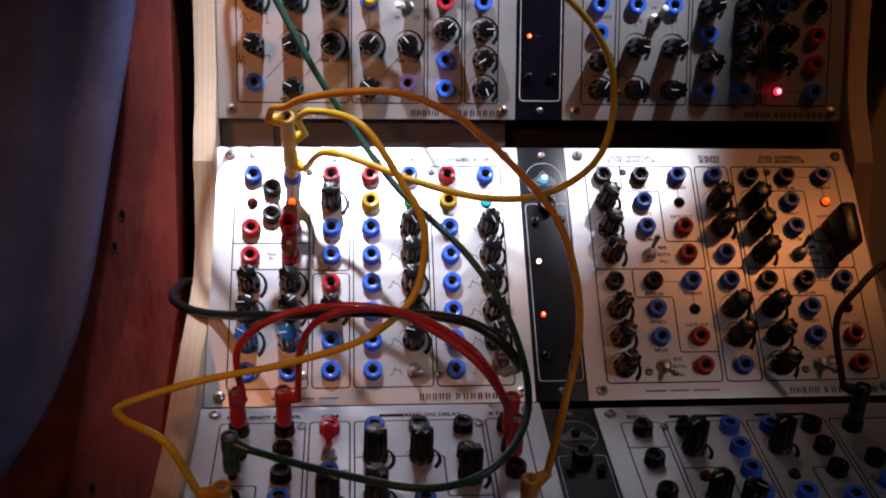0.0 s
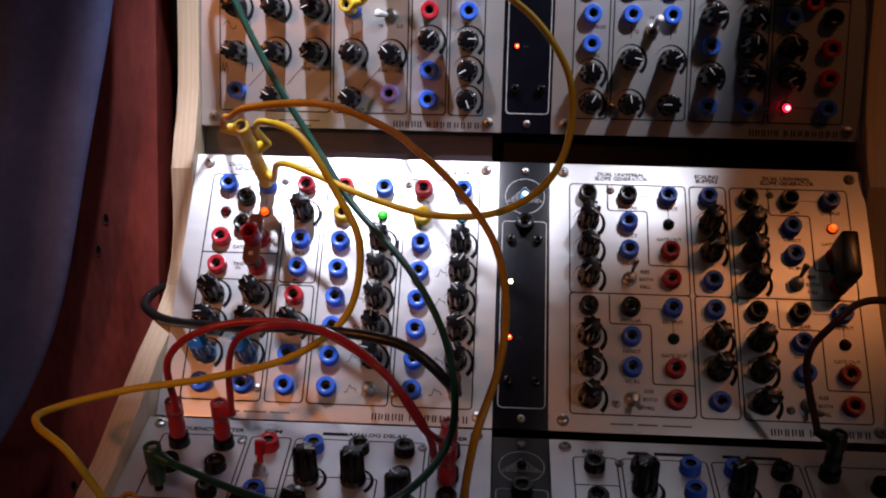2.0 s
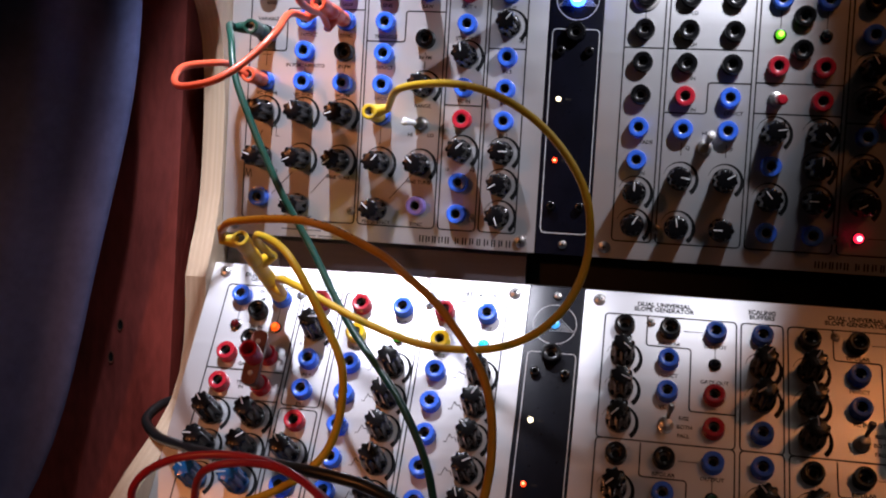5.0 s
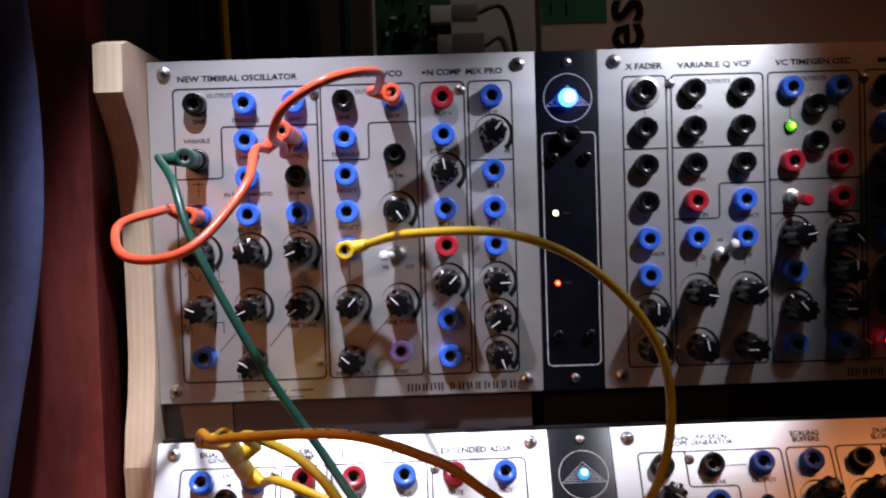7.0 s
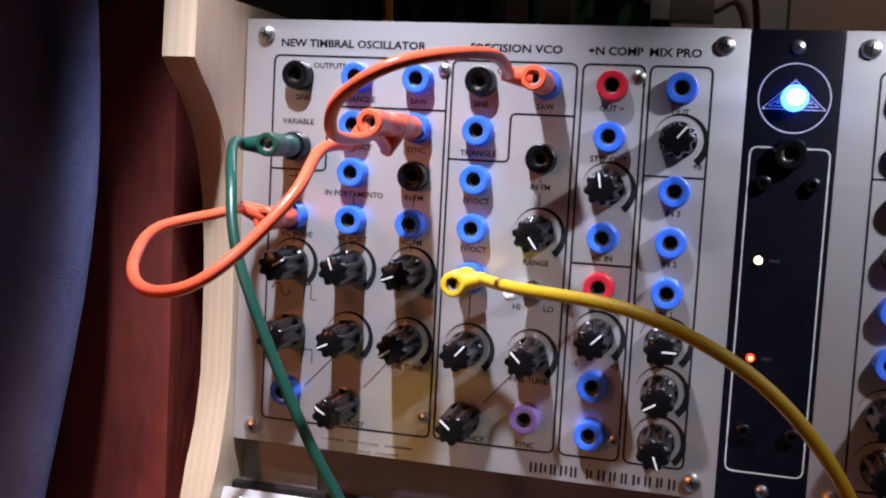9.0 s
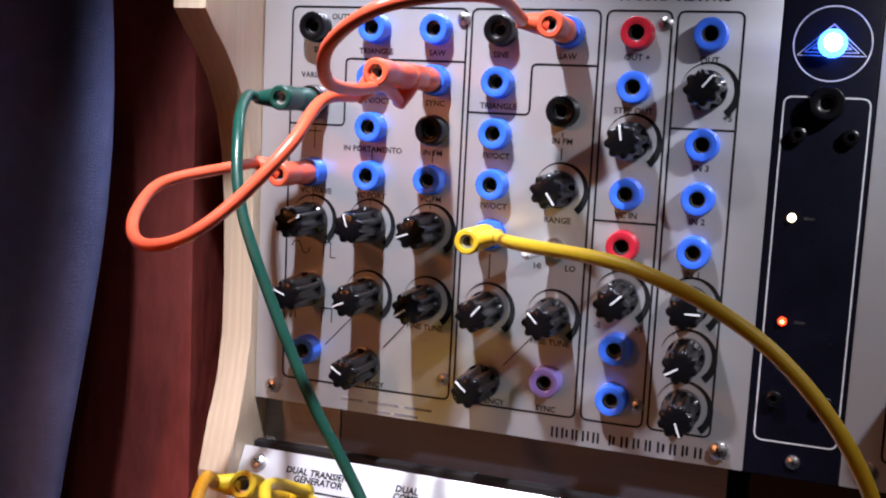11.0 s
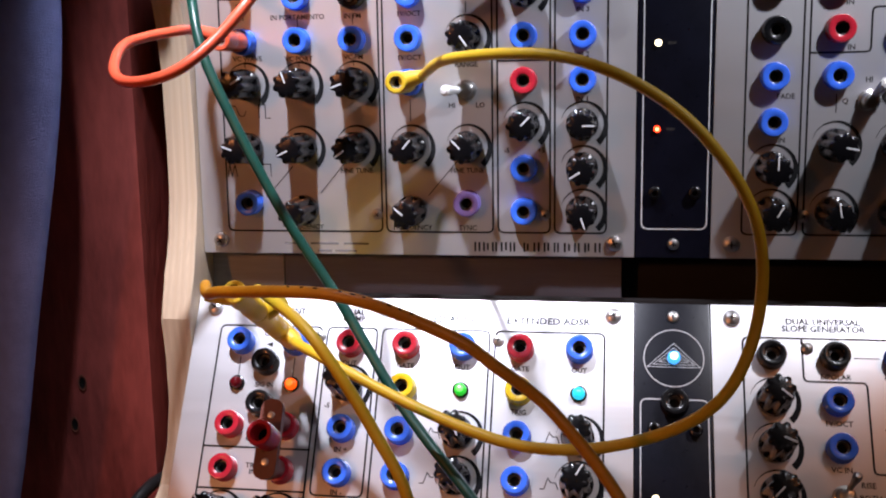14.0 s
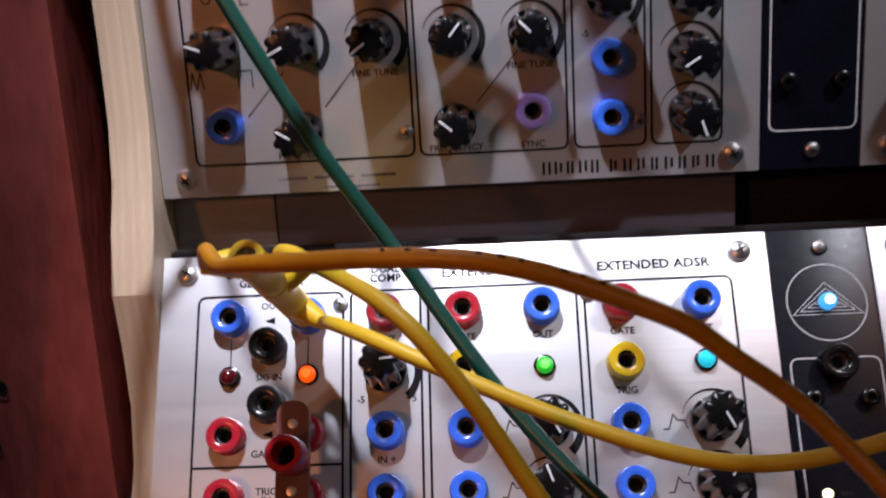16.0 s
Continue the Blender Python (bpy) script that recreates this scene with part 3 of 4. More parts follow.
# ---- middle row, second panel: slope generators ----
b2 = module("synth_panel", ROW_B, "brushed aluminium synthesizer panel with slope generators, lit warm at one end", True, inner=((0.58, -0.2), (4.55, -0.2), (0.62, 7.15), (4.6, 7.15)))
for o, colour, low in ((0, "off", "off_green"), (4, "orange", "off_red")):
    for r in (0, 4):
        fit_jack(b2, "k", o, r)
        fit_jack(b2, "k", o + 1, r)
        fit_jack(b2, "b", o + 1, r + 1)
        fit_jack(b2, "b", o + 1, r + 2)
        fit_switch(b2, o + 1, r + 3, -20 if r == 0 else 30, 8)
        fit_jack(b2, "b", o + 2, r)
        fit_led(b2, o + 2, r + 1, colour if r == 0 else low)
        fit_jack(b2, "r", o + 2, r + 2)
        fit_jack(b2, "r", o + 2, r + 3)
        for k in (1, 2, 3):
            fit_knob(b2, o, r + k, random.uniform(-140, 140))
        line(b2, [(o + 1.3, r), (o + 1.7, r)], width=0.0004)
        line(b2, [(o + 2, r + 0.4), (o + 2, r + 0.85)], width=0.0004)
        line(b2, [(o + 0.5, r - 0.42), (o + 0.5, r + 0.55), (o + 1.48, r + 0.55), (o + 1.48, r + 2.5), (o + 2.45, r + 2.5)])
        for t, c, q in (("BIPOLAR", o + 1, r + 0.44), ("OUTPUT", o + 2, r + 0.44), ("1V/OCT", o + 1, r + 1.46), ("VC IN", o + 1, r + 2.44), ("GATE OUT", o + 2, r + 1.56), ("RISE", o + 1.38, r + 2.74), ("BOTH", o + 1.4, r + 3.0), ("FALL", o + 1.38, r + 3.26)):
            say(b2, t, c, q)
for r, k in ((0, "b"), (3, "b"), (4, "b"), (7, "b")):
    fit_jack(b2, k, 3, r)
for r in (1, 2, 5, 6):
    fit_knob(b2, 3, r, random.uniform(-140, 140))
outline(b2, -0.45, -0.42, 2.45, 3.52)
outline(b2, -0.45, 3.52, 2.45, 7.52)
outline(b2, 2.55, -0.42, 3.45, 3.52)
outline(b2, 2.55, 3.52, 3.45, 7.52)
outline(b2, 3.55, -0.42, 6.45, 3.52)
outline(b2, 3.55, 3.52, 6.45, 7.52)
title(b2, "DUAL UNIVERSAL\nSLOPE GENERATOR", 0.85, 0.034, 2)
title(b2, "SCALING\nBUFFERS", 3, None, 2)
title(b2, "DUAL UNIVERSAL\nSLOPE GENERATOR", 5.0, 0.034, 2)
maker_mark(b2)
bars(b2, 1.4, 7.8, [0.016, 0.014, 0.020], 0.0010, FAINT_INK)

# ---- lower row ----
c1 = module("synth_panel", ROW_D, "dim brushed aluminium panel crowded with red and amber plugs", inner=((1.36, -0.2), (5.39, -0.2)))
for c, r, k in ((0, 0, "k"), (1, 0, "k"), (0, 1, "k"), (1, 1, "k"), (1, 2, "k"), (1, 3, "b"), (0, 3, "k"), (2, 0, "r"), (2, 2, "b"), (3, 0, "b"), (4, 0, "k"), (5, 0, "k"), (5, 1.2, "k"), (4, 3.2, "b"), (3, 4, "k"), (5, 4, "b"), (6, 0, "k"), (6, 1, "k"), (6, 2, "k"), (0, 5, "b"), (2, 5, "b"), (6, 4, "b"), (0, 6, "b"), (1, 6, "b"), (3, 7, "b"), (5, 7, "b")):
    fit_jack(c1, k, c, r)
for c, r in ((3, 1.3), (4, 1.3), (5, 2.2), (2, 3.2), (3, 3.0), (4, 5), (5, 5.5), (6, 6)):
    fit_knob(c1, c, r, random.uniform(-140, 140))
fit_switch(c1, 2, 1.2, -20, 0, RED_LEVER)
outline(c1, -0.45, -0.42, 1.45, 7.52)
outline(c1, 1.55, -0.42, 2.45, 7.52)
outline(c1, 2.55, -0.42, 5.45, 7.52)
outline(c1, 5.55, -0.42, 6.45, 7.52)
line(c1, [(-0.45, 2.3), (0.5, 2.3), (0.5, 3.6), (1.45, 3.6)])
line(c1, [(1.55, 1.75), (2.45, 1.75)])
line(c1, [(2.55, 1.2), (4.5, 1.2), (4.5, 2.9), (5.45, 2.9)])
title(c1, "FREQUENCY SHIFTER", 0.5, 0.042)
title(c1, "C/M", 2, 0.010)
bars(c1, 3.4, -0.68, [0.017], 0.0026, INK)
title(c1, "ANALOG DELAY", 4.35, 0.034)
title(c1, "X FADER", 6, 0.019)
c2 = module("synth_panel", ROW_C, "dim brushed aluminium synthesizer panel lying almost flat with a ring modulator", True, inner=((0.55, -0.2),))
for c, r, k in ((0, 0, "k"), (0, 1.4, "k"), (0, 2.8, "k"), (1, 0, "k"), (2.05, -0.02, "b"), (2.05, 0.98, "b"), (2.05, 1.98, "b"), (2.05, 2.98, "b"), (3, 0, "b"), (4, 0, "k"), (4, 1, "k"), (4, 2, "k"), (4, 3.2, "b"), (5, 0, "k"), (5, 1.6, "k"), (5, 2.6, "b"), (6, 0.5, "k"), (6, 2, "k"), (3, 3, "b"), (0, 4.2, "k"), (2, 4, "b"), (0, 5.5, "b"), (2, 6, "b"), (4, 5, "b"), (6, 5, "b")):
    fit_jack(c2, k, c, r)
for c, r in ((1, 0.9), (3, 0.9), (1, 3.2), (1.6, 3.6), (4.8, 4.2), (3, 5.5), (1, 6)):
    fit_knob(c2, c, r, random.uniform(-140, 140))
fit_led(c2, 1, 2.1, "off_red")
fit_led(c2, 3, 2.1, "off_red")
outline(c2, -0.45, -0.42, 0.5, 7.52)
outline(c2, 0.6, -0.42, 2.45, 7.52)
outline(c2, 2.55, -0.42, 4.45, 7.52)
outline(c2, 4.55, -0.42, 6.45, 7.52)
line(c2, [(-0.45, 0.75), (0.5, 0.75)])
line(c2, [(0.6, 1.7), (1.6, 1.7), (1.6, 3.4), (2.45, 3.4)])
line(c2, [(2.55, 3.4), (3.5, 3.4), (3.5, 1.8), (4.45, 1.8)])
title(c2, "RING", 0, 0.012)
bars(c2, 1.5, -0.68, [0.014, 0.026], 0.0026, INK)
bars(c2, 3.5, -0.68, [0.012, 0.024], 0.0026, INK)

# ---- black strips between the panels ----


def strip(row, label, lamp, glowing):
    root = new("power_strip")
    root.matrix_world = row @ Matrix.Translation((PW + 0.0004, 0, 0))
    tagged(root, label, "power strip", "power strips between the panels")
    part("front_plate", STRIP_PLATE, root)
    mid = 0.0164
    for v in (0.0062, PH - 0.0062):
        s = part("screw", SMALL_SCREW, root, pose(mid, -v, 0.0016, 0, 0, random.uniform(0, 90)))
        part("cross_slot", CROSS, s, Matrix.Scale(0.72, 4))
    circle = [(mid + 0.0125 * math.cos(2 * math.pi * k / 48), 0.0245 - 0.0125 * math.sin(2 * math.pi * k / 48)) for k in range(48)]
    me = mesh_of(ribbon(bmesh.new(), [(u, -v) for u, v in circle], 0.0004, 0.0017, True), WHITE_INK, False)
    part("printed_circle", me, root)
    for k in range(4):
        s = 1 - 0.22 * k
        line(root, [(mid - 0.0110 * s, 0.0285 - 0.0011 * k), (mid, 0.0285 - 0.0105 * s - 0.0002 * k), (mid + 0.0110 * s, 0.0285 - 0.0011 * k)], 0.0001, True, 0.00025, WHITE_INK, False)
    line(root, [(0.0025, 0.0425), (0.0303, 0.0425), (0.0303, 0.1640), (0.0025, 0.1640)], 0.0030, True, 0.0005, WHITE_INK, False)
    # The blue lamp is oversized: its glare is put into the shape.
    e = part("indicator_light", LEDS[lamp], root, pose(mid, -0.0245, 0.0014) @ Matrix.Scale(1.75 if lamp == "blue" else 1.0, 4), label=LED[lamp].name.replace("_", " "))
    j = part("banana_jack", JACKS["k"], root, pose(mid, -0.0445, 0.0016))
    part("contact_sleeve", SLEEVE, j)
    for u, v in ((0.0080, 0.0555), (0.0250, 0.0555), (0.0080, 0.1480), (0.0250, 0.1480)):
        part("test_socket", mesh_of(lathe([(0.0028, 0), (0.0028, 0.0030), (0.0022, 0.0034), (0.0013, 0.0034), (0.0012, 0.001), (0, 0.001)], 14, [0, 0, 0, 1, 1]), [BLACK, HOLE]), root, pose(u, -v, 0.0016))
    for v, k in glowing:
        part("small_light", mesh_of(lathe([(0.0015, 0), (0.0015, 0.0012), (0.0008, 0.0020), (0, 0.0022)], 12, [0, 0, 1]), [LED[k], LED.get(k + "_core", LED[k])]), root, pose(0.0085, -v, 0.0016), label=LED[k].name.replace("_", " "))
        me = mesh_of(box(bmesh.new(), 0.0125, -v - 0.0005, 0.0016, 0.0160, -v + 0.0005, 0.00168), FINE_INK, False)
        part("printed_bar", me, root)
    return root


strip(ROW_A, "black power strip with a bright blue lamp in a triangle", "blue", ((0.0840, "warm"), (0.1205, "red")))
strip(ROW_B, "black power strip with a pale blue lamp in a triangle", "ice", ((0.0840, "warm"), (0.1205, "red")))
strip(ROW_C, "black enamelled power strip, unlit, with a triangle emblem", "off", ())

# ---- cabinet ----
PROFILE = [(0.09, 0.006), (-0.030, 0.006), (-0.0415, 0.003), (-0.0425, -0.020), (-0.036, -0.027), (-0.029, -0.033), (-0.0195, -0.044), (-0.012, -0.058), (-0.0075, -0.074), (-0.0045, -0.095), (-0.0035, -0.125), (-0.004, -0.150), (-0.0075, -0.168), (-0.013, -0.184), (-0.0205, -0.2045),
           (-0.018, -0.225), (-0.0175, -0.245), (-0.022, -0.264), (-0.032, -0.280), (-0.052, -0.294), (-0.088, -0.312), (-0.125, -0.334), (-0.160, -0.355), (-0.230, -0.385), (-0.300, -0.412), (-0.300, -0.449), (0.09, -0.449)]


cabinet = tagged(new("cabinet"), "pale maple and black wooden synthesizer cabinet with scalloped side boards", "cabinet")
FULL = 2 * PW + STRIP


def cheek(x, thick, label):
    """A shaped side board with eased edges."""
    bm = bmesh.new()
    f = bm.faces.new([bm.verts.new((x, y, z)) for y, z in PROFILE])
    ex = bmesh.ops.extrude_face_region(bm, geom=[f])
    for v in [g for g in ex["geom"] if isinstance(g, bmesh.types.BMVert)]:
        v.co.x += thick
    es = [e for e in bm.edges if abs(e.verts[0].co.x - e.verts[1].co.x) < 1e-6]
    bmesh.ops.bevel(bm, geom=es, offset=0.0012, segments=2, affect="EDGES", profile=0.6)
    me = mesh_of(bm, PINE)
    me.set_sharp_from_angle(angle=radians(18))
    part("side_board", me, cabinet, label=label)


cheek(-0.0005, -0.0142, "pale maple side board with a scalloped front edge")
cheek(FULL + 0.0005, 0.0142, "pale maple side board in shade")


def slab(name, dims, mat, label, category="", kind="", bevel=0.0008):
    ob = new(name, mesh_of(box(bmesh.new(), *dims, bevel), mat))
    return tagged(ob, label, category, "", kind)


def board(name, dims, mat, label=""):
    part(name, mesh_of(box(bmesh.new(), *dims, 0.0006), mat), cabinet, label=label)


board("back_board", (0, 0.078, -0.449, FULL, 0.088, 0.0), DARK)
board("top_board", (0, 0.010, -0.006, FULL, 0.0775, 0.0), DARK)
board("filler_board", (0.036, 0.010, -0.205, FULL * 0.45, 0.018, -0.165), GREY_WOOD, "grey stained board behind the gap between the rows")
board("filler_board", (FULL * 0.45 + 0.0005, 0.023, -0.205, FULL, 0.030, -0.165), DARK)
board("filler_block", (0.0, 0.0095, -0.205, 0.0355, 0.018, -0.165), DESK_PALE, "grey stained block behind the gap")
for y, z in ((0.004, -0.002), (0.004, -0.168), (0.000, -0.196)):
    board("panel_rail", (0.0, y, z - 0.005, FULL, y + 0.005, z), DARK)

# ---- room ----
tagged(slab("wall_north", (-3, 0.24, -1.2, 3.5, 0.30, 1.6), WALL, "beige painted wall in shade", "wall"), kind="structure")
tagged(slab("wall_south", (-3, -3.1, -1.2, 3.5, -3.0, 1.6), WALL, "beige painted wall", "wall"), kind="structure")
tagged(slab("wall_west", (-3.1, -3.0, -1.2, -3.0, 0.24, 1.6), WALL, "beige painted wall", "wall"), kind="structure")
tagged(slab("wall_east", (3.5, -3.0, -1.2, 3.6, 0.24, 1.6), WALL, "beige painted wall", "wall"), kind="structure")
tagged(slab("floor", (-3.1, -3.1, -1.3, 3.6, 0.3, -1.2), FLOOR, "brown carpet floor", "floor"), kind="structure")
tagged(slab("ceiling", (-3.1, -3.1, 1.6, 3.6, 0.3, 1.7), WALL, "pale ceiling", "ceiling"), kind="structure")


def desk():
    root = tagged(new("desk"), "brown wooden desk under the instrument", "desk")
    root.location = (0.2, 0, -1.2)
    part("desk_top", mesh_of(box(bmesh.new(), -0.7, -0.75, 0.715, 1.0, 0.23, 0.7505, 0.004), DESK), root)
    for x in (-0.68, 0.90):
        for y in (-0.73, 0.16):
            part("leg", mesh_of(box(bmesh.new(), x, y, 0, x + 0.06, y + 0.06, 0.7145, 0.003), DESK), root)


desk()


def post():
    root = new("wooden_post")
    tagged(root, "dark red stained wooden board with old screw holes beside the cabinet", "post")
    root.location = (-0.15, -0.006, -0.449)
    part("timber", mesh_of(box(bmesh.new(), -0.11, 0, 0, 0.122, 0.035, 1.9, 0.003), REDWOOD), root)
    for x, z in ((0.0862, 0.2080), (0.0806, 0.1866), (0.06, 0.02)):
        bm = lathe([(0.0021, 0), (0.0023, 0.0003), (0.0019, 0.0005), (0.0016, 0.0003), (0, 0.0002)], 12, [0, 0, 0, 1])
        bm.transform(Matrix.Diagonal((1.05, 1.9, 1, 1)))
        part("screw_hole", mesh_of(bm, [CABLE["brown"], HOLE]), root, pose(x, -0.0001, z, 90), "dark screw hole with a worn rim")


post()


def curtain():
    bm = bmesh.new()
    nu, nv = 160, 90
    grid = []
    for j in range(nv + 1):
        v = j / nv
        z = 0.75 - 1.95 * v
        row = []
        for i in range(nu + 1):
            u = i / nu
            d = max(0.0, min(0.75, -z))
            x = -0.62 + (0.580 - 0.03 * d - 1.25 * d ** 3 - 0.004 * math.sin(23 * z)) * u
            w = u + 0.035 * math.sin(4.3 * z + 1) + 0.02 * math.sin(9 * z + 5 * u)
            fold = 0.015 * math.sin(2 * math.pi * 4.1 * w) + 0.012 * math.sin(2 * math.pi * 7.3 * w + 1.3) + 0.003 * math.sin(2 * math.pi * 17 * w + 6 * z)
            y = -0.056 + (fold + 0.006 * math.sin(6 * z + 9 * u)) * (1 - u ** 30) - 0.010 * (1 - u) + 0.010 * max(0.0, (u - 0.965) / 0.035) ** 2
            row.append(bm.verts.new((x, y, z)))
        grid.append(row)
    for j in range(nv):
        for i in range(nu):
            bm.faces.new((grid[j][i], grid[j][i + 1], grid[j + 1][i + 1], grid[j + 1][i]))
    ob = new("curtain", mesh_of(bm, CURTAIN))
    s = ob.modifiers.new("thickness", "SOLIDIFY")
    s.thickness = 0.0015
    return tagged(ob, "dark blue woven cloth curtain hanging in folds", "curtain")


curtain()

# ---- patch cables ----


def glide(pts, steps=10):
    """A smooth line through points."""
    P = [Vector(p) for p in pts]
    P = [2 * P[0] - P[1]] + P + [2 * P[-1] - P[-2]]
    out = []
    for n in range(1, len(P) - 2):
        a, b, c, d = P[n - 1:n + 3]
        for k in range(steps):
            s = k / steps
            out.append(0.5 * (2 * b + (c - a) * s + (2 * a - 5 * b + 4 * c - d) * s * s + (3 * b - a - 3 * c + d) * s ** 3))
    return out + [P[-2]]


def plug(owner, row, c, r, level, colour, toward, right=False, lean=0):
    """A stacking banana plug standing on a jack; level: how many plugs it stands on; toward: where its wire leaves to."""
    m = row @ (RIGHT if right else Matrix()) @ Matrix.Translation((*at(c, r), 0.0016)) @ Matrix.Rotation(radians(lean), 4, "X") @ Matrix.Rotation(radians(lean * 0.2), 4, "Y")
    low, top = (0.0062 if level == 0 else 0.0285 * level + 0.001), 0.0285 * (level + 1) + 0.002
    mat = CABLE[colour]
    prof = [(0.0024, low - 0.005), (0.0024, low), (0.0043, low + 0.0003), (0.0046, low + 0.002), (0.0046, low + 0.009), (0.0042, low + 0.010), (0.0042, top - 0.012), (0.0047, top - 0.010), (0.0047, top - 0.0006), (0.0041, top), (0.0028, top), (0.0026, top - 0.001), (0.0025, top - 0.008), (0, top - 0.008)]
    p = part("plug", mesh_of(lathe(prof, 20, [1, 0, 0, 0, 0, 0, 0, 0, 0, 0, 0, 1, 1]), [mat, HOLE]), owner, m)
    part("contact_sleeve", mesh_of(lathe([(0.0025, top - 0.007), (0.0025, top - 0.0015), (0.0019, top - 0.0015), (0.0018, top - 0.007)], 14), CHROME), p)
    t = m.inverted() @ Vector(toward)
    start = Vector((0, 0, top - 0.0055))
    d = Vector((t.x, t.y, max(0, t.z - start.z) * 0.12)).normalized()
    bm = tube(bmesh.new(), [start + d * 0.002, start + d * 0.006, start + d * 0.010, start + d * 0.0125], [0.0040, 0.0036, 0.0028, 0.0023], 12)
    part("strain_relief", mesh_of(bm, mat), p)
    return m @ (start + d * 0.011)


def patch_cable(colour, pts, ends, label, thick=0.0020, lean=0, marks=None):
    """A cable with a plug at each end; ends: (row, column, line, level, right) or None."""
    root = tagged(new("patch_cable"), label, "patch cable", "patch cables")
    pts = [Vector(p) for p in pts]
    if ends[0]:
        row, c, r, level, right, col = ends[0]
        pts[0] = plug(root, row, c, r, level, col, pts[1], right, lean if row == ROW_B else 0)
    if ends[1]:
        row, c, r, level, right, col = ends[1]
        pts[-1] = plug(root, row, c, r, level, col, pts[-2], right, lean if row == ROW_B else 0)
    line_of = glide(pts)
    wire = part("wire", mesh_of(tube(bmesh.new(), line_of, thick, 12), CABLE[colour]), root)
    if marks:
        for k in (n for n in range(*marks) if n % 4 != 3):
            p, d = line_of[k], (line_of[k + 1] - line_of[k]).normalized()
            out = Vector((0, -0.45, 0.9))
            out = (out - d * out.dot(d)).normalized()
            spot_at = p + out * thick * 0.84
            bm = tube(bmesh.new(), [spot_at - d * 0.0005, spot_at + d * (0.0004 + 0.0003 * (k % 3))], thick * 0.24, 6)
            part("printed_bar", mesh_of(bm, INK), wire)
    return root


patch_cable("yellow", [(0.102, -0.032, -0.1), (0.134, -0.0887, -0.0905), (0.1752, -0.1149, -0.0917), (0.2096, -0.1185, -0.1086), (0.2332, -0.1191, -0.139), (0.237, -0.1204, -0.172), (0.2251, -0.1281, -0.2002), (0.199, -0.1205, -0.2182), (0.1638, -0.1252, -0.2203), (0.1262, -0.1165, -0.2119), (0.0762, -0.0947, -0.196), (0.05, -0.046, -0.203)],
            ((ROW_A, 3, 4, 0, False, "yellow"), (ROW_B, 1, 0, 0, False, "yellow")), "long yellow patch cable looping between upper and middle panels", lean=4)
patch_cable("yellow", [(0.051, -0.067, -0.18), (0.0575, -0.088, -0.1765), (0.068, -0.112, -0.1722), (0.0934, -0.1407, -0.1793), (0.1148, -0.1456, -0.2095), (0.1271, -0.1497, -0.2353), (0.1217, -0.1515, -0.2706), (0.0948, -0.1585, -0.2931), (0.0522, -0.164, -0.3052), (0.0075, -0.1678, -0.3129), (-0.0281, -0.1817, -0.3209), (-0.0227, -0.2063, -0.3209), (0.0006, -0.2256, -0.3271), (0.019, -0.213, -0.35)],
            ((ROW_B, 1, 0, 1, False, "yellow"), (ROW_D, 0, 4, 0, False, "amber")), "yellow patch cable with a sharp bend beyond the cabinet side", lean=4)
patch_cable("amber", [(0.05, -0.09, -0.18), (0.0440, -0.1065, -0.1705), (0.052, -0.124, -0.170), (0.0678, -0.1455, -0.1645), (0.1092, -0.1605, -0.162), (0.1415, -0.1592, -0.1735), (0.1561, -0.1562, -0.184), (0.1742, -0.1530, -0.2), (0.1964, -0.1639, -0.2273), (0.2041, -0.18, -0.2557), (0.2018, -0.2022, -0.2834), (0.1913, -0.2198, -0.3149), (0.181, -0.214, -0.35)],
            ((ROW_B, 1, 0, 2, False, "yellow"), (ROW_D, 6, 4, 0, False, "amber")), "amber patch cable arching from a stack of yellow plugs", lean=4, marks=(36, 48))
patch_cable("green", [(0.0185, -0.0270, -0.0505), (0.0130, -0.0350, -0.0515), (0.0257, -0.0618, -0.0639), (0.0369, -0.0758, -0.0921), (0.0638, -0.0815, -0.1430), (0.0874, -0.0834, -0.1796), (0.1156, -0.0999, -0.2171), (0.1521, -0.1275, -0.2511), (0.1743, -0.1528, -0.2858), (0.1794, -0.1867, -0.3217), (0.1601, -0.2227, -0.3408), (0.1270, -0.2283, -0.3516), (0.0797, -0.2083, -0.3501), (0.0230, -0.1770, -0.3310)],
            ((ROW_A, 0, 1.5, 0, False, "green"), (ROW_D, 0, 2, 0, False, "green")), "long dark green patch cable hanging across all three rows")
patch_cable("orange", [(0.072, -0.054, -0.042), (0.066, -0.079, -0.052), (0.066, -0.100, -0.066), (0.056, -0.112, -0.082), (0.045, -0.121, -0.093), (0.031, -0.120, -0.097), (0.016, -0.107, -0.096), (0.008, -0.094, -0.090), (0.006, -0.077, -0.082), (0.018, -0.057, -0.077), (0.026, -0.028, -0.079)],
            ((ROW_A, 2, 1, 1, False, "orange"), (ROW_A, 0, 3, 0, False, "orange")), "orange patch cable looped beside the upper panel")
patch_cable("orange", [(0.123, -0.027, -0.027), (0.120, -0.046, -0.022), (0.121, -0.085, -0.020), (0.104, -0.117, -0.026), (0.085, -0.113, -0.036), (0.077, -0.099, -0.046), (0.075, -0.074, -0.048), (0.074, -0.048, -0.046), (0.082, -0.023, -0.042)],
            ((ROW_A, 4, 0, 0, False, "orange"), (ROW_A, 2, 1, 0, False, "orange")), "short orange patch cable arching across the upper panel")
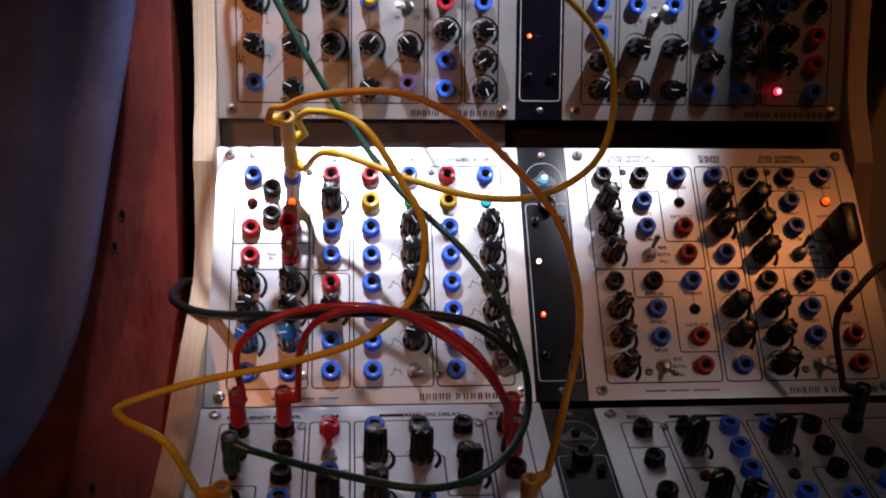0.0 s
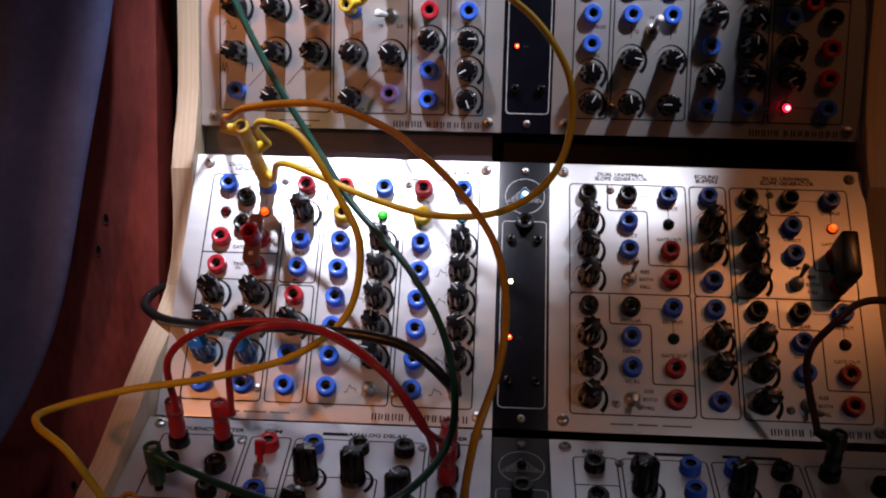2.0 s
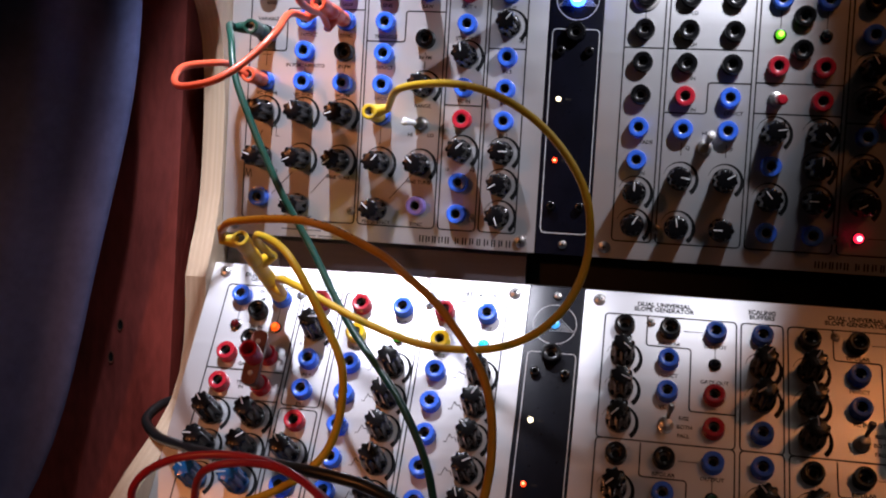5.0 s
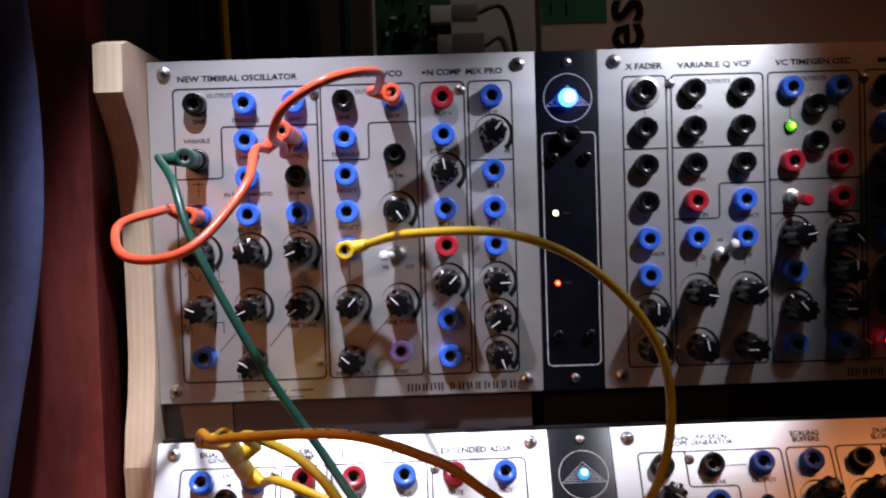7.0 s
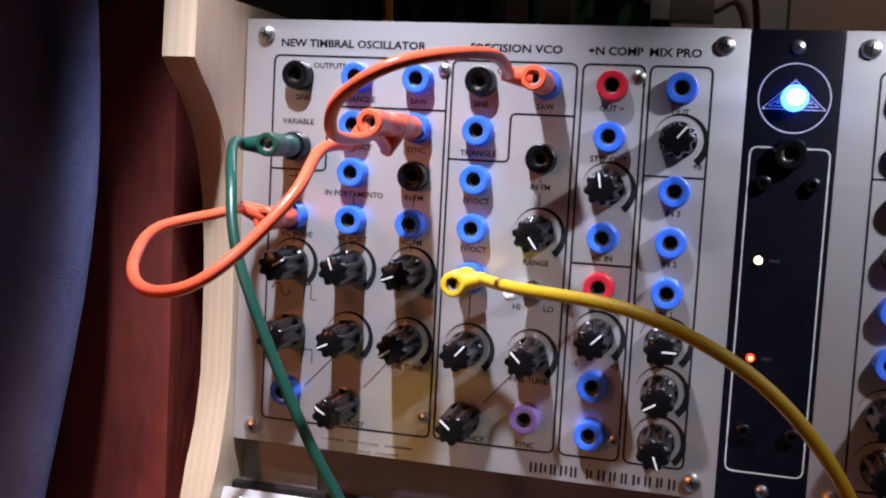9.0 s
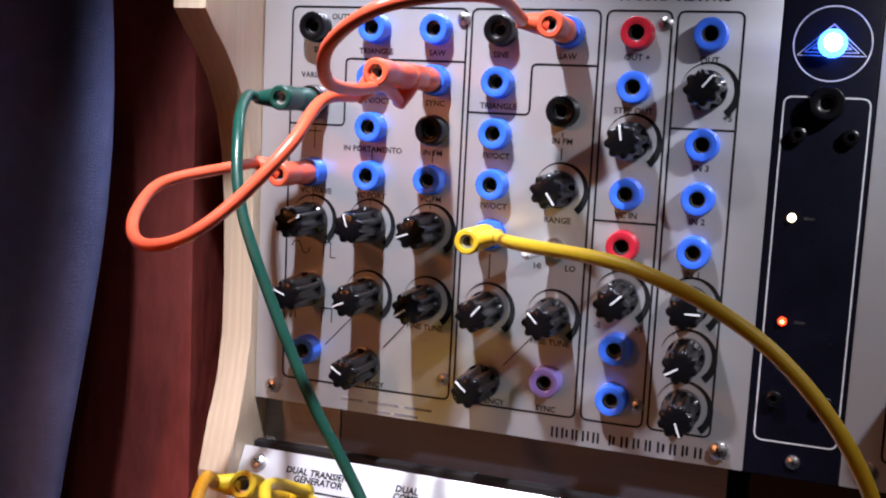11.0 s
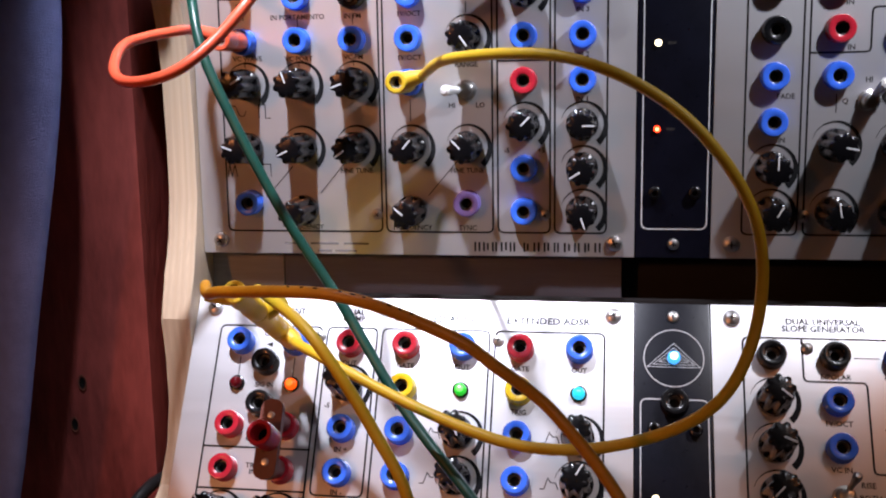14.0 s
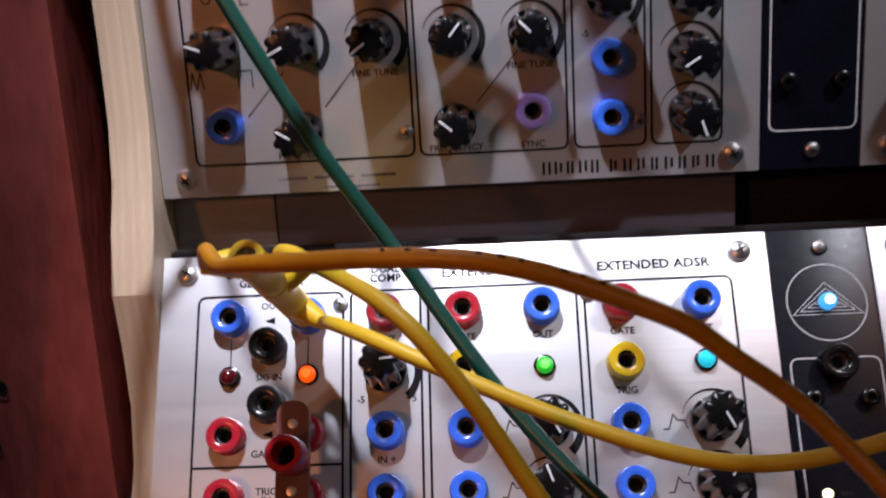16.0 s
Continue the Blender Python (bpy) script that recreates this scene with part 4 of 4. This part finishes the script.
patch_cable("red", [(0.022, -0.144, -0.321), (0.028, -0.161, -0.297), (0.050, -0.166, -0.279), (0.086, -0.169, -0.273), (0.120, -0.185, -0.276), (0.148, -0.204, -0.290), (0.166, -0.197, -0.318), (0.173, -0.157, -0.345)],
            ((ROW_D, 0, 0, 0, False, "red"), (ROW_D, 6, 0.5, 0, False, "red")), "dark red patch cable arching over the lower panel")
patch_cable("red", [(0.051, -0.143, -0.325), (0.062, -0.165, -0.293), (0.077, -0.179, -0.276), (0.105, -0.177, -0.274), (0.132, -0.180, -0.286), (0.154, -0.190, -0.302), (0.168, -0.188, -0.324), (0.177, -0.173, -0.347)],
            ((ROW_D, 1, 0, 0, False, "red"), (ROW_D, 6, 1.5, 0, False, "red")), "dark red patch cable beside another red one", 0.0019)
patch_cable("black", [(-0.0213, 0.020, -0.292), (-0.0213, 0.000, -0.287), (-0.0250, -0.020, -0.286), (-0.026, -0.040, -0.292), (-0.010, -0.060, -0.296), (0.012, -0.079, -0.295), (0.050, -0.117, -0.288), (0.097, -0.148, -0.281), (0.150, -0.163, -0.284), (0.178, -0.159, -0.307), (0.175, -0.113, -0.318)],
            (None, (ROW_B, 6, 7, 0, False, "brown")), "thick black audio cable from behind the cabinet", 0.0030)
patch_cable("brown", [(0.361, -0.128, -0.322), (0.362, -0.150, -0.290), (0.370, -0.155, -0.270), (0.395, -0.150, -0.255), (0.450, -0.140, -0.270), (0.520, -0.120, -0.330), (0.560, -0.08, -0.440)],
            ((ROW_C, 5, 0, 0, True, "black"), None), "dark brown patch cable rising from the lower panel")


def jumper():
    root = tagged(new("jumper_bar"), "brown metal jumper bar with a dark red socket bridging two jacks", "jumper")
    root.matrix_world = ROW_B @ Matrix.Translation((*at(1, 2.5), 0.0016))
    path = rounded([(-0.0048, -0.0168), (0.0048, -0.0168), (0.0048, 0.0168), (-0.0048, 0.0168)], 0.0047, True, 6)
    bm = bmesh.new()
    f = bm.faces.new([bm.verts.new((x, y, 0.0190)) for x, y in path])
    ex = bmesh.ops.extrude_face_region(bm, geom=[f])
    for g in ex["geom"]:
        if isinstance(g, bmesh.types.BMVert):
            g.co.z += 0.0035
    part("bar", mesh_of(bm, CABLE["clear_brown"]), root)
    for y in (-0.0098, 0.0098):
        part("pin", mesh_of(lathe([(0.0030, 0.006), (0.0042, 0.007), (0.0042, 0.0188), (0, 0.0188)], 14), CABLE["dark_red"]), root, pose(0, y, 0))
        part("rivet", mesh_of(lathe([(0.0016, 0.0225), (0.0013, 0.0232), (0, 0.0234)], 12), CHROME), root, pose(0, y, 0))
    part("socket", mesh_of(lathe([(0.0056, 0.0226), (0.0056, 0.0340), (0.0050, 0.0350), (0.0036, 0.0350), (0.0032, 0.0340), (0.0030, 0.0260), (0, 0.0260)], 20, [0, 0, 0, 0, 0, 1]), [RED, HOLE]), root)


jumper()


def double_plug():
    root = tagged(new("double_plug"), "black rectangular double banana plug standing on two red jacks", "plug")
    root.matrix_world = ROW_B @ RIGHT @ Matrix.Translation((*at(6, 2.5), 0.0016))
    part("body", mesh_of(box(bmesh.new(), -0.0050, -0.0145, 0.0070, 0.0050, 0.0145, 0.0300, 0.0030), BLACK), root)
    for y in (-0.0095, 0.0095):
        part("pin", mesh_of(lathe([(0.0022, 0.001), (0.0022, 0.0066), (0, 0.0066)], 12), CHROME), root, pose(0, y, 0))


double_plug()

# ---- things on the shelf behind ----
slab("shelf_board", (-0.02, 0.0885, -0.06, 0.62, 0.2395, -0.045), DARK, "black shelf board behind the cabinet", "shelf")


def circuit_board():
    root = tagged(new("circuit_board"), "bare green circuit board crowded with parts, leaning behind the cabinet", "circuit board")
    root.location = (0.113, 0.150, -0.0445)
    part("board", mesh_of(box(bmesh.new(), 0, 0, 0, 0.050, 0.0016, 0.125, 0.0002), PCB), root)
    rng = random.Random(4)
    for k in range(70):
        x, z, w, h = rng.uniform(0.003, 0.045), rng.uniform(0.045, 0.12), rng.choice((0.0012, 0.002, 0.004)), rng.choice((0.001, 0.002, 0.003))
        part("component", mesh_of(box(bmesh.new(), x, -rng.uniform(0.0008, 0.002), z, x + w, 0, z + h), rng.choice((BLACK, BLACK, CHROME, CARD, PCB)), False), root)
    part("chip", mesh_of(box(bmesh.new(), 0.012, -0.0022, 0.070, 0.024, 0, 0.082, 0.0003), BLACK), root)
    part("connector", mesh_of(box(bmesh.new(), 0.040, -0.0120, 0.066, 0.0495, 0, 0.078, 0.0005), CHROME), root)
    part("connector", mesh_of(box(bmesh.new(), 0.036, -0.0120, 0.086, 0.0495, 0, 0.097, 0.0005), WHITE), root)


circuit_board()


def data_lead():
    root = tagged(new("data_lead"), "pale grey computer lead plugged into the circuit board", "lead")
    part("plug_body", mesh_of(box(bmesh.new(), 0.163, 0.1385, 0.0205, 0.184, 0.1485, 0.0345, 0.002), GREY_PLASTIC), root)
    part("plug_body", mesh_of(box(bmesh.new(), 0.163, 0.1385, 0.0425, 0.180, 0.1485, 0.0530, 0.002), GREY_PLASTIC), root)
    part("wire", mesh_of(tube(bmesh.new(), glide([(0.184, 0.143, 0.027), (0.194, 0.146, 0.032), (0.200, 0.150, 0.020), (0.203, 0.155, -0.01), (0.205, 0.16, -0.043)]), 0.0022, 8), GREY_PLASTIC), root)
    part("wire", mesh_of(tube(bmesh.new(), glide([(0.180, 0.143, 0.048), (0.195, 0.145, 0.052), (0.203, 0.150, 0.035), (0.207, 0.155, 0.0), (0.210, 0.16, -0.043)]), 0.0018, 8), CABLE["brown"]), root)


data_lead()


def carton():
    root = tagged(new("carton"), "white and green carton with large black letters turned on their side", "carton")
    root.location = (0.219, 0.125, -0.0445)
    part("box", mesh_of(box(bmesh.new(), 0, 0, 0, 0.068, 0.030, 0.155, 0.0006), CARD), root)
    part("green_band", mesh_of(box(bmesh.new(), 0.0006, -0.0004, 0.0810, 0.0425, 0.0002, 0.154), GREEN_CARD, False), root)
    part("lettering", words("es", 0.0295, INK, bold=0.0007), root, pose(0.0525, -0.0006, 0.078, 90, -90, 0))
    for x in (0.006, 0.016):
        part("printed_bar", mesh_of(box(bmesh.new(), x, -0.0008, 0.086, x + 0.0012, -0.0004, 0.094), INK, False), root)


carton()


def hanging_lead(mat, x, y, thick, sway, label):
    root = tagged(new("hanging_lead"), label, "lead", "leads hanging behind the cabinet")
    pts = [(x + sway, y, 0.50), (x + sway * 0.6, y, 0.25), (x, y - 0.01, 0.05), (x + 0.004, y, -0.02), (x + 0.015, y + 0.004, -0.040)]
    part("wire", mesh_of(tube(bmesh.new(), glide(pts), thick, 8), mat), root)


for mat, x, y, thick, sway, label in ((CABLE["amber"], 0.018, 0.135, 0.0030, 0.004, "dull yellow lead hanging in shade"), (CABLE["black"], 0.030, 0.14, 0.0035, -0.01, "black lead hanging in shade"), (CABLE["black"], 0.052, 0.15, 0.0045, 0.012, "thick black lead hanging in shade"),
                                      (CABLE["green"], 0.094, 0.15, 0.0040, 0.01, "dark green lead hanging in shade"), (CABLE["black"], 0.004, 0.13, 0.004, 0.006, "black lead hanging in shade"), (CABLE["black"], 0.070, 0.16, 0.006, -0.004, "thick black lead hanging in shade")):
    hanging_lead(mat, x, y, thick, sway, label)
slab("backing_box", (0.062, 0.170, -0.0445, 0.108, 0.232, 0.14), FLOOR, "brown cardboard storage box in deep shade", "box")
# Black block added so the background behind the leads stays dark.
slab("backing_box", (-0.012, 0.175, -0.0445, 0.060, 0.235, 0.20), DARK, "added black block darkening the background", "box")
